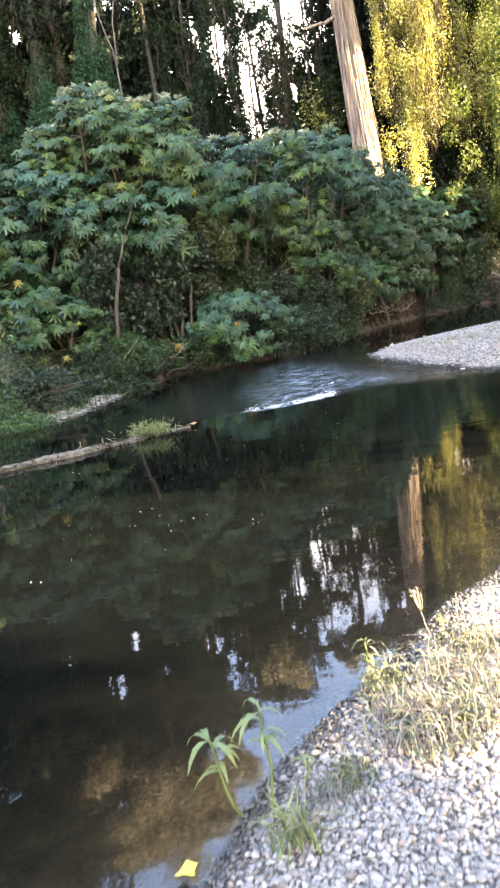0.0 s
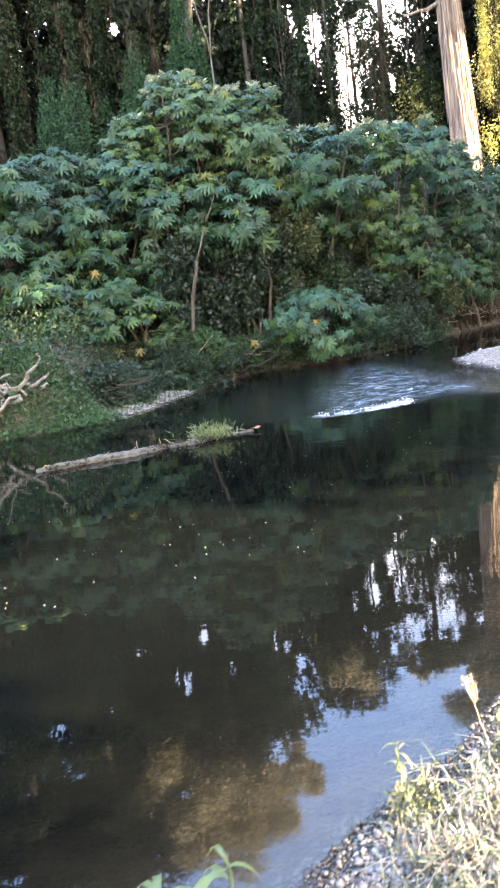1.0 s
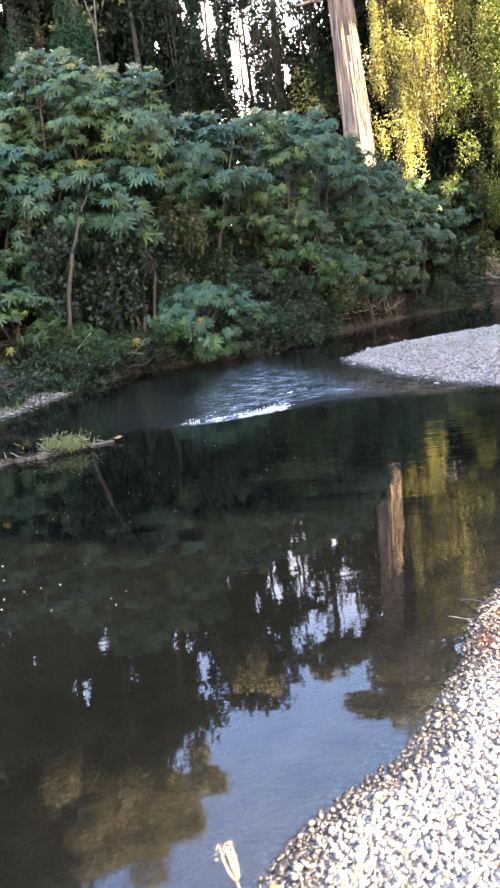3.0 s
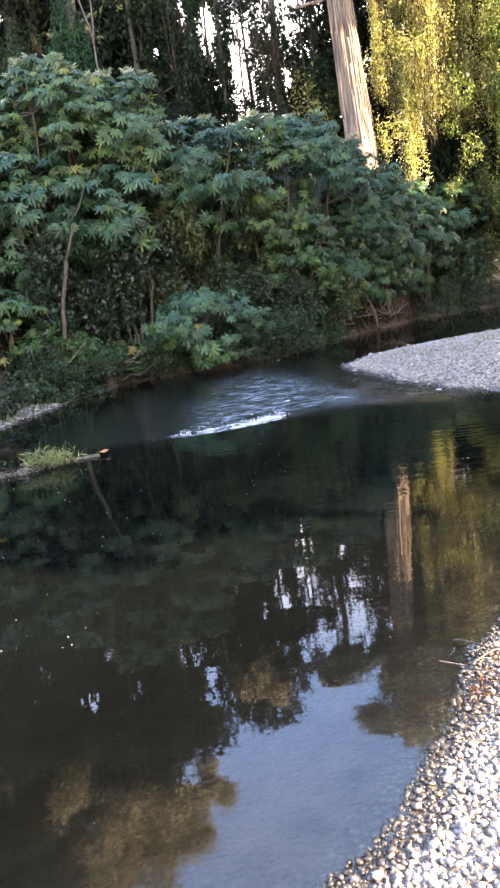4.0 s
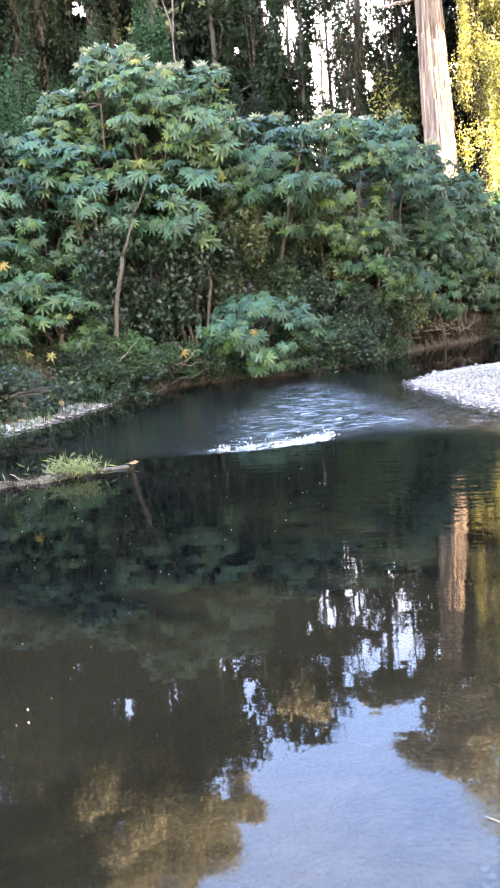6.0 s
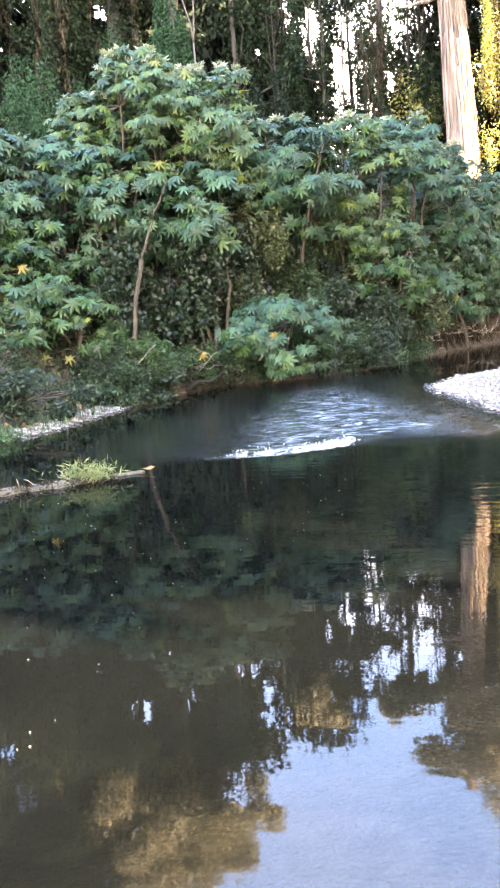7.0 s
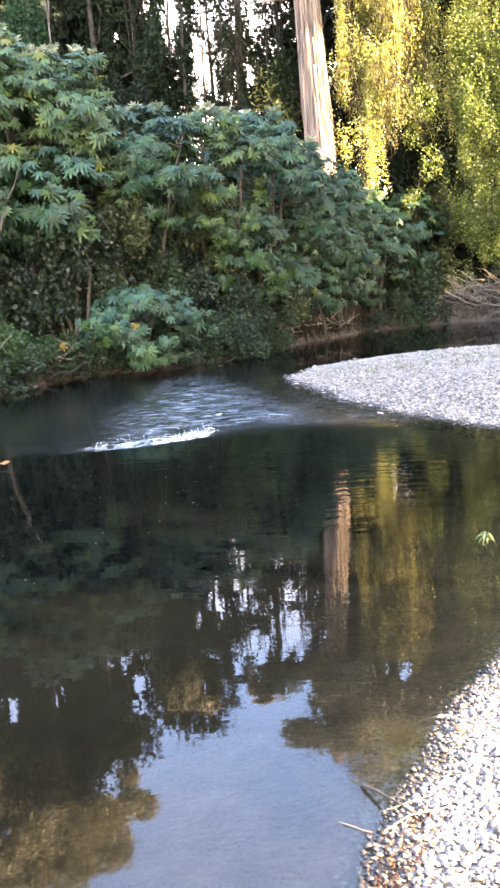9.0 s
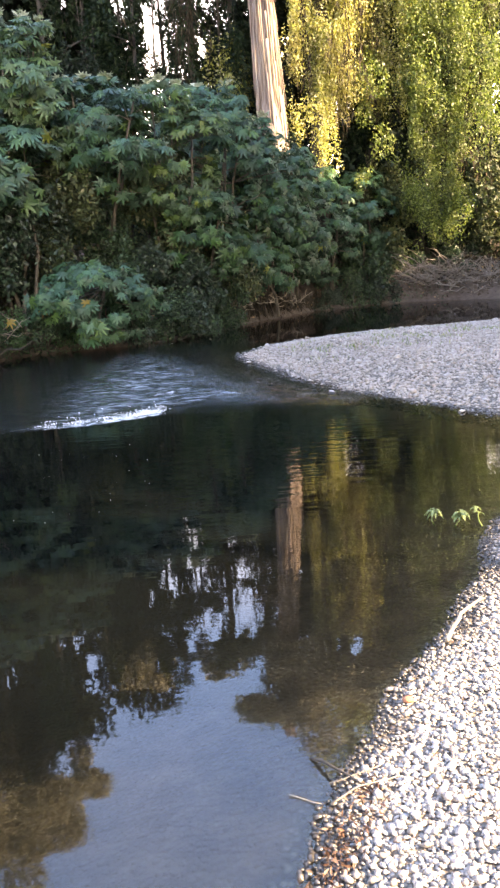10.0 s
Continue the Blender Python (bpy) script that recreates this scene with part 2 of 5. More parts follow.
small = ramp(nt, [(0.0, (0.063, 0.052, 0.044)), (0.5, (0.140, 0.123, 0.105)), (1.0, (0.252, 0.228, 0.204))], tone.outputs[0])
gap = ramp(nt, [(0.35, (0, 0, 0)), (0.62, (1, 1, 1))], cells.outputs["Distance"])
grav = blend(nt, gap, small, grav)
col = blend(nt, g.outputs["Fac"], earth, grav)
a = nt.nodes.new("ShaderNodeNewGeometry")
sep = nt.nodes.new("ShaderNodeSeparateXYZ")
nt.links.new(a.outputs["Position"], sep.inputs[0])
under = ramp(nt, [(0.483, (1, 1, 1)), (0.502, (0, 0, 0))], calc(nt, "ADD", sep.outputs["Z"], 0.5))
silt = ramp(nt, [(0.35, (0.06, 0.036, 0.024)), (0.65, (0.13, 0.082, 0.055))], n3)
col = blend(nt, under, col, silt)
nt.links.new(col, b.inputs["Base Color"])
b.inputs["Roughness"].default_value = 0.9
relief(nt, b, calc(nt, "SUBTRACT", n2, calc(nt, "MULTIPLY", calc(nt, "MULTIPLY", cells.outputs["Distance"], 0.6), g.outputs["Fac"])), 0.8, 0.03)

# water: a clear mirror-like skin over murk that thickens with depth
M_WATER, nt, b, out = material("river_water")
murk = nt.nodes.new("ShaderNodeAttribute")
murk.attribute_name = "murk"
rif = nt.nodes.new("ShaderNodeAttribute")
rif.attribute_name = "riffle"
w1 = grain(nt, 1.7, 1.0, place(nt, 0.6, 1.5, 1), 0.4)
w2 = grain(nt, 9.0, 1.0, place(nt, 0.5, 1.6, 1), 0.4)
w4 = grain(nt, 17.0, 2.0, place(nt, 0.7, 1.5, 1), 0.5)
w3 = grain(nt, 5.6, 4.0, place(nt, 0.6, 1.6, 1), 0.65)
ripple = nt.nodes.new("ShaderNodeAttribute")
ripple.attribute_name = "ripple"
w5 = grain(nt, 5.0, 2.0, place(nt, 0.45, 2.2, 1), 0.5)
hh = calc(nt, "ADD", calc(nt, "MULTIPLY", w1, 0.0040), calc(nt, "MULTIPLY", w2, 0.00075))
hh = calc(nt, "ADD", hh, calc(nt, "MULTIPLY", calc(nt, "MULTIPLY", w5, ripple.outputs["Fac"]), 0.006))
hh = calc(nt, "ADD", hh, calc(nt, "MULTIPLY", calc(nt, "ADD", calc(nt, "MULTIPLY", w3, 0.17), calc(nt, "MULTIPLY", w4, 0.035)), rif.outputs["Fac"]))
bump = node(nt, "ShaderNodeBump", Strength=1.0, Distance=0.35)
nt.links.new(hh, bump.inputs["Height"])
fres = node(nt, "ShaderNodeFresnel", IOR=1.45)
nt.links.new(bump.outputs[0], fres.inputs["Normal"])
gl = node(nt, "ShaderNodeBsdfGlossy", Roughness=0.02)
nt.links.new(bump.outputs[0], gl.inputs["Normal"])
clear = node(nt, "ShaderNodeBsdfTransparent", Color=(0.80, 0.74, 0.60, 1))
body = node(nt, "ShaderNodeBsdfDiffuse")
deep = ramp(nt, [(0.3, (0.0018, 0.0023, 0.0022)), (0.7, (0.0026, 0.0033, 0.0031))], grain(nt, 0.7, 4.0))
# pale streaks paint reflected sky onto the riffle's broken water
streak = ramp(nt, [(0.44, (0, 0, 0)), (0.64, (0.62, 0.62, 0.62))], grain(nt, 5.0, 5.0, place(nt, 0.7, 2.4, 1), 0.7))
sky_churn = calc(nt, "MULTIPLY", streak, rif.outputs["Fac"])
nt.links.new(blend(nt, sky_churn, deep, (0.31, 0.37, 0.38)), body.inputs[0])
m1 = nt.nodes.new("ShaderNodeMixShader")
nt.links.new(calc(nt, "MAXIMUM", murk.outputs["Fac"], sky_churn), m1.inputs[0])
nt.links.new(clear.outputs[0], m1.inputs[1])
nt.links.new(body.outputs[0], m1.inputs[2])
m2 = nt.nodes.new("ShaderNodeMixShader")
nt.links.new(fres.outputs[0], m2.inputs[0])
nt.links.new(m1.outputs[0], m2.inputs[1])
nt.links.new(gl.outputs[0], m2.inputs[2])
nt.links.new(m2.outputs[0], out.inputs[0])

# broken white water along the lip of the riffle
fo = nt.nodes.new("ShaderNodeAttribute")
fo.attribute_name = "foam"
fn = grain(nt, 13.0, 8.0, place(nt, 0.8, 1.3, 1), 0.8)
cover = ramp(nt, [(0.36, (0, 0, 0)), (0.7, (1, 1, 1))], calc(nt, "ADD", calc(nt, "MULTIPLY", calc(nt, "SUBTRACT", fn, 0.5), 1.9), calc(nt, "MULTIPLY", fo.outputs["Fac"], 0.72)))
cover = calc(nt, "MULTIPLY", cover, calc(nt, "MINIMUM", calc(nt, "MULTIPLY", fo.outputs["Fac"], 4.0), 1.0))
white = node(nt, "ShaderNodeBsdfDiffuse", Color=(0.52, 0.55, 0.56, 1))
m3 = nt.nodes.new("ShaderNodeMixShader")
nt.links.new(cover, m3.inputs[0])
nt.links.new(m2.outputs[0], m3.inputs[1])
nt.links.new(white.outputs[0], m3.inputs[2])
nt.links.new(m3.outputs[0], out.inputs[0])

M_FOAM, nt, b, out = material("foam")
nt.links.new(ramp(nt, [(0.3, (0.45, 0.48, 0.49)), (0.6, (0.62, 0.64, 0.65))], grain(nt, 9.0)), b.inputs["Base Color"])
b.inputs["Roughness"].default_value = 0.35

# ---- mesh helpers ----


def np_mesh(name, V, F, mat, smooth=False):
    """A mesh from arrays of vertices and of faces with the same number of corners."""
    V, F = np.asarray(V, np.float32), np.asarray(F, np.int32)
    me = bpy.data.meshes.new(name)
    me.vertices.add(len(V))
    me.vertices.foreach_set("co", V.ravel())
    k = F.shape[1]
    me.loops.add(F.size)
    me.loops.foreach_set("vertex_index", F.ravel())
    me.polygons.add(len(F))
    me.polygons.foreach_set("loop_start", np.arange(0, F.size, k, dtype=np.int32))
    if smooth:
        me.polygons.foreach_set("use_smooth", np.ones(len(F), bool))
    me.materials.append(mat)
    me.update(calc_edges=True)
    return me


def part(name, me, parent, label="", kind=""):
    ob = new(name, me)
    ob.parent = parent
    if label or kind:
        tagged(ob, label, kind=kind)
    return ob


def thing(name, at, label, category, group=""):
    e = new(name)
    e.empty_display_size = 0.1
    e.location = at
    return tagged(e, label, category, group)


def join(pieces):
    """One pair of arrays from several."""
    V, F, n = [], [], 0
    for v, f in pieces:
        V.append(v)
        F.append(np.asarray(f) + n)
        n += len(v)
    return np.concatenate(V), np.concatenate(F)


def tube(points, radii, sides=8):
    """A tapered round limb along a line of points, closed at both ends by narrowing."""
    P = np.asarray(points, float)
    radii = np.asarray(radii, float)
    P = np.vstack([P[:1], P, P[-1:]])
    R = np.concatenate([[radii[0] * 0.02], radii, [radii[-1] * 0.02]])
    n = len(P)
    T = np.gradient(P[1:-1], axis=0) if n > 3 else np.repeat(P[-1:] - P[:1], 2, 0)
    T = np.vstack([T[:1], T, T[-1:]])
    T /= np.linalg.norm(T, axis=1)[:, None] + 1e-9
    ref = np.where(np.abs(T[:, 2:3]) < 0.9, np.array([[0, 0, 1.0]]), np.array([[1.0, 0, 0]]))
    A = np.cross(T, ref)
    A /= np.linalg.norm(A, axis=1)[:, None] + 1e-9
    B = np.cross(T, A)
    a = np.linspace(0, 2 * np.pi, sides, endpoint=False)
    V = P[:, None] + R[:, None, None] * (A[:, None] * np.cos(a)[None, :, None] + B[:, None] * np.sin(a)[None, :, None])
    i, j = np.meshgrid(np.arange(n - 1), np.arange(sides), indexing="ij")
    k = (j + 1) % sides
    F = np.stack([i * sides + j, i * sides + k, (i + 1) * sides + k, (i + 1) * sides + j], -1).reshape(-1, 4)
    return V.reshape(-1, 3), F


def wander(a, b, n, wobble, rng):
    """A crooked line from a to b."""
    a, b = np.asarray(a, float), np.asarray(b, float)
    s = np.linspace(0, 1, n)[:, None]
    off = np.cumsum(rng.normal(0, wobble, (n, 3)), 0)
    off -= off[0] + s * (off[-1] - off[0])
    return a + (b - a) * s + off


def leaves(P, size, rng, droop=0.4, width=0.5, facing=None):
    """Small folded leaves at the points P, two triangles each."""
    n = len(P)
    D = rng.normal(0, 1, (n, 3))
    D[:, 2] -= droop * 1.5
    if facing is not None:
        D += facing
    D /= np.linalg.norm(D, axis=1)[:, None]
    S = np.cross(D, rng.normal(0, 1, (n, 3)))
    S /= np.linalg.norm(S, axis=1)[:, None] + 1e-9
    N = np.cross(D, S)
    L = (size * rng.uniform(0.6, 1.3, n))[:, None]
    W = L * width
    V = np.stack([P, P + D * L * 0.45 + S * W * 0.5 + N * W * 0.18, P + D * L, P + D * L * 0.45 - S * W * 0.5 + N * W * 0.18], 1)
    i = np.arange(n)[:, None] * 4
    F = np.concatenate([i + [0, 1, 2], i + [0, 2, 3]])
    return V.reshape(-1, 3), F


def blob_points(rng, n, centre, radii, shell=0.55):
    """Points in a lumpy ellipsoid, more of them near its outside."""
    D = rng.normal(0, 1, (n, 3))
    D /= np.linalg.norm(D, axis=1)[:, None]
    r = rng.uniform(shell ** 3, 1, n)[:, None] ** (1 / 3)
    lump = 1 + 0.22 * np.sin(D[:, :1] * 5 + centre[0]) * np.cos(D[:, 1:2] * 6 + centre[1]) + 0.12 * np.sin(D[:, 2:] * 9)
    return np.asarray(centre) + D * r * lump * np.asarray(radii)


def scatter(tv, tf, P, M):
    """Copies of a small form at points P with 3 x 3 matrices M, as one pair of arrays."""
    n, k = len(P), len(tv)
    V = np.einsum("nij,kj->nki", M, tv) + P[:, None]
    F = (np.arange(n)[:, None, None] * k + tf[None]).reshape(-1, tf.shape[1])
    return V.reshape(-1, 3), F


def turns(rng, n, sizes, tilt=0.4):
    """Random turns about the upright with a little tilt, times sizes (n, 3)."""
    a, p, q = rng.uniform(0, 2 * np.pi, n), rng.normal(0, tilt, n), rng.normal(0, tilt, n)
    z, o = np.zeros(n), np.ones(n)
    Z = np.stack([np.cos(a), -np.sin(a), z, np.sin(a), np.cos(a), z, z, z, o], 1).reshape(n, 3, 3)
    X = np.stack([o, z, z, z, np.cos(p), -np.sin(p), z, np.sin(p), np.cos(p)], 1).reshape(n, 3, 3)
    Y = np.stack([np.cos(q), z, np.sin(q), z, o, z, -np.sin(q), z, np.cos(q)], 1).reshape(n, 3, 3)
    return (Z @ X @ Y) * sizes[:, None, :]


def ball_form(level):
    bm = bmesh.new()
    bmesh.ops.create_icosphere(bm, subdivisions=level, radius=1)
    v = np.array([x.co for x in bm.verts])
    f = np.array([[x.index for x in fc.verts] for fc in bm.faces])
    bm.free()
    return v, f


# ---- the lie of the land ----
NEAR = [(-20, -25), (-8, -8), (-3, -1.5), (-1, 0.9), (0.15, 2.42), (0.45, 2.95), (0.9, 3.6), (1.23, 4.0), (1.64, 4.65), (2.03, 5.3), (2.51, 6.1), (3.05, 7.0),
        (3.8, 7.8), (4.8, 8.2), (5.3, 8.7), (5.0, 9.2), (4.1, 9.64), (3.86, 10.2), (3.49, 10.85), (3.05, 11.6), (2.63, 12.87), (2.17, 15.5), (2.57, 16.5),
        (3.26, 17.3), (4.2, 17.95), (5.4, 18.3), (7.5, 18.8), (12, 18.3), (20, 16), (45, 6)]
FAR = [(-30, -20), (-14, 3), (-8, 8.6), (-4.7, 11.4), (-3.4, 11.9), (-2.9, 13.1), (-2.65, 14.6), (-2.4, 16.5), (-1.74, 17.85), (-0.6, 18.2), (0.3, 18.4),
       (1.0, 19.2), (1.85, 21), (3.1, 23.2), (4.9, 25.9), (6.6, 27.1), (8.2, 27.6), (9.8, 27.2), (12, 26), (20, 24), (45, 14)]
RIFFLE = [(-0.35, 10.4), (0.5, 10.5), (1.2, 10.85), (1.9, 11.0), (3.2, 10.55), (3.3, 10.95), (2.75, 11.9), (2.35, 13.3), (1.5, 16.0), (0.5, 17.4), (0.0, 16.6), (-0.25, 14.8), (-0.45, 13.0), (-0.35, 11.4)]
LIP = [(-0.4, 10.38), (0.15, 10.44), (0.7, 10.6), (1.2, 10.87)]


def line_distance(X, Y, line):
    best = np.full(X.shape, 1e9)
    for (x0, y0), (x1, y1) in zip(line[:-1], line[1:]):
        dx, dy = x1 - x0, y1 - y0
        s = np.clip(((X - x0) * dx + (Y - y0) * dy) / (dx * dx + dy * dy), 0, 1)
        best = np.minimum(best, np.hypot(X - x0 - s * dx, Y - y0 - s * dy))
    return best


def inside(X, Y, ring):
    r = np.zeros(X.shape, bool)
    for (x0, y0), (x1, y1) in zip(ring, ring[1:] + ring[:1]):
        if y0 != y1:
            r ^= ((y0 > Y) != (y1 > Y)) & (X < (x1 - x0) * (Y - y0) / (y1 - y0) + x0)
    return r


def wave(X, Y):
    return (np.sin(X * 2.1 + 1.3 * np.sin(Y * 1.7)) * np.cos(Y * 2.6 + X) + 0.5 * np.sin(X * 5.3 + Y * 3.1) * np.cos(Y * 6.1 - X * 2.2)) / 1.5


def land(X, Y):
    """Height of the ground, and how far it is gravel, at level places."""
    X, Y = np.asarray(X, float), np.asarray(Y, float)
    dn, df = line_distance(X, Y, NEAR), line_distance(X, Y, FAR)
    wet = inside(X, Y, NEAR + FAR[::-1])
    near = dn < df
    w = wave(X, Y)
    zn = 0.11 * np.minimum(dn, 1.6) + 0.02 * np.clip(dn - 1.6, 0, 40) + 0.012 * w
    beach = np.clip((17.0 - Y) / 1.5, 0, 1) * np.clip((X + 4.4) / 0.8, 0, 1)
    steep = np.clip(df / 0.7, 0, 1) ** 0.8 * 0.85 + np.clip(df - 0.7, 0, 7) * 0.22 + np.clip(df - 7, 0, 60) * 0.03
    flat = 0.12 * np.minimum(df, 1.1) + np.clip((df - 1.1) / 1.6, 0, 1) * 0.75 + np.clip(df - 2.7, 0, 6) * 0.22 + np.clip(df - 8, 0, 60) * 0.03
    zf = beach * flat + (1 - beach) * steep + 0.10 * w * np.clip(df / 2, 0, 1)
    bed = -np.minimum(np.where(near, 0.16 * dn, 0.35 * df), 0.9)
    bed = np.maximum(bed, -0.9) + 0.01 * w
    z = np.where(wet, bed, np.where(near, zn, zf))
    gravel = np.where(near, 1.0, beach * np.clip((0.6 - df) * 4, 0, 1) * np.clip((Y - 12.2) * 3, 0, 1) * np.clip((15.3 - Y) * 2, 0, 1))
    return z, gravel


def spaced(stops):
    """Grid lines: (from, to, step) in turn."""
    return np.unique(np.round(np.concatenate([np.arange(a, b_ + 1e-6, s) for a, b_, s in stops]), 4))


def grid_mesh(name, xs, ys, height, mat):
    X, Y = np.meshgrid(xs, ys)
    Zv = height(X, Y)
    V = np.stack([X, Y, Zv], -1).reshape(-1, 3)
    nx, ny = len(xs), len(ys)
    i, j = np.meshgrid(np.arange(ny - 1), np.arange(nx - 1), indexing="ij")
    F = np.stack([i * nx + j, i * nx + j + 1, (i + 1) * nx + j + 1, (i + 1) * nx + j], -1).reshape(-1, 4)
    return np_mesh(name, V, F, mat, True), X, Y


def attribute(me, name, values):
    me.attributes.new(name, "FLOAT", "POINT").data.foreach_set("value", np.asarray(values, np.float32).ravel())


gx = spaced([(-400, -100, 50), (-100, -20, 8), (-20, -6, 0.7), (-6, 9, 0.14), (9, 20, 0.6), (20, 100, 8), (100, 400, 50)])
gy = spaced([(-400, -100, 50), (-100, -12, 8), (-12, 0, 0.6), (0, 30, 0.16), (30, 50, 1), (50, 100, 8), (100, 600, 50)])
me, X, Y = grid_mesh("ground", gx, gy, lambda x, y: land(x, y)[0], M_GROUND)
attribute(me, "gravel", land(X, Y)[1])
ground = tagged(new("ground", me), "gravel shore and earthy river banks", "ground", kind="structure")


def riffle_at(X, Y):
    """How rough the water is: full at the lip, dying out raggedly upstream and to the sides."""
    d = line_distance(X, Y, RIFFLE[2:] + RIFFLE[:1])
    r = np.clip(d / 1.0, 0, 1) ** 0.8 * (0.8 + 0.35 * wave(X * 2.3, Y * 2.1) + 0.2 * wave(X * 6, Y * 5))
    calm = 0.1 * np.clip(1 - d / 1.6, 0, 1) * np.clip((Y - 10.3 - 0.25 * np.clip(X, 0, 1.2)) * 3, 0, 1)
    return np.maximum(np.where(inside(X, Y, RIFFLE), np.clip(r, 0, 1), 0), calm)


def water_height(X, Y):
    r = riffle_at(X, Y)
    return r * (0.008 * np.sin(X * 9 + 2.5 * np.sin(Y * 5)) * np.sin(Y * 13 + 2 * np.sin(X * 4)) + 0.006 * np.sin(X * 21 + Y * 17) + 0.008 * np.sin(Y * 4.5 - X * 1.5))


wx = spaced([(-30, -6, 2), (-6, -2, 0.3), (-2, 3.2, 0.05), (3.2, 8, 0.2), (8, 45, 2)])
wy = spaced([(-22, 0, 2), (0, 10, 0.12), (10, 12.6, 0.045), (12.6, 19, 0.1), (19, 30, 0.4)])
me, X, Y = grid_mesh("water", wx, wy, water_height, M_WATER)
attribute(me, "murk", np.clip(-land(X, Y)[0] / 0.23, 0.0, 1) ** 0.8)
attribute(me, "riffle", riffle_at(X, Y))
attribute(me, "ripple", np.clip(1.2 - np.hypot((X - 2.4) / 2.2, (Y - 9.3) / 2.6), 0, 1) + 0.35 * np.clip(1 - np.abs(Y - 9.4) / 2.5, 0, 1))


def foam_at(X, Y):
    """White water: sharp on the near side of the lip, fading upstream and to its left end."""
    f = np.zeros(X.shape)
    for line, back, gain in ((LIP, 0.6, 1.0), ([(0.7, 11.95), (1.25, 12.1)], 0.3, 0.7), ([(0.1, 17.6), (0.7, 17.8), (1.1, 18.5)], 0.25, 0.7), ([(1.9, 14.0), (2.4, 12.6), (3.3, 11.0)], 0.15, 0.35)):
        L = np.array(line)
        lip = np.interp(X, L[:, 0], L[:, 1]) if L[-1, 0] > L[0, 0] else Y + 9
        d = Y - lip
        s = np.clip((X - L[0, 0]) / (L[-1, 0] - L[0, 0]), 0, 1)
        on = (X > L[0, 0]) & (X < L[-1, 0])
        f = np.maximum(f, np.where(on & (d > -0.04), np.clip(1.4 - d / back, 0, 1) * gain * (0.3 + 0.7 * s) * np.clip((1 - s) * 12, 0, 1) * (0.85 + 0.15 * np.sin(X * 17 + 3 * np.sin(Y * 9))), 0))
    return f


attribute(me, "foam", foam_at(X, Y))
water = tagged(new("water", me), "dark slow river with a rippling shallow riffle", "water", kind="structure")

# ---- castor plants ----


def star_form(lobes, seed):
    """A castor leaf: pointed lobes round the stalk, each folded along its rib and drooping at the tip."""
    r = np.random.default_rng(seed)
    a = np.radians(np.linspace(-140, 140, lobes))
    half = math.radians(140 / (lobes - 1))
    V, F = [(0, 0, 0.04)], []

    def at(angle, reach, z):
        V.append((math.cos(angle) * reach, math.sin(angle) * reach, z))
        return len(V) - 1

    left = at(a[0] - half, 0.2, 0.0)
    for t in a:
        reach = (0.7 + 0.3 * math.cos(t / 1.3)) * r.uniform(0.86, 1.1)
        z = -0.22 - 0.16 * r.random()
        s0, tip, s1 = at(t - 0.22, reach * 0.58, z * 0.62 - 0.05), at(t + r.normal(0, 0.05), reach, z), at(t + 0.22, reach * 0.58, z * 0.62 - 0.05)
        right = at(t + half, 0.33, -0.02)
        F += [(0, left, s0), (0, s0, tip), (0, tip, s1), (0, s1, right)]
        left = right
    return np.array(V), np.array(F)


STARS = [star_form(9, 1), star_form(8, 2), star_form(7, 3)]
LEAF_MESHES = [[np_mesh("leaf", v, f, m) for v, f in STARS] for m in M_CASTOR]
OLD_LEAF = np_mesh("leaf", *star_form(7, 4), M_OLD_LEAF)


def leaf_turns(rng, N, size, D=None):
    """Matrices that lay leaves with normals N and tips pointing along D."""
    n = len(N)
    N = N / np.linalg.norm(N, axis=1)[:, None]
    D = rng.normal(0, 1, (n, 3)) if D is None else D
    D = D - N * np.sum(D * N, 1)[:, None]
    D /= np.linalg.norm(D, axis=1)[:, None] + 1e-9
    S = np.cross(N, D)
    return np.stack([D, S, N], 2) * size[:, None, None]


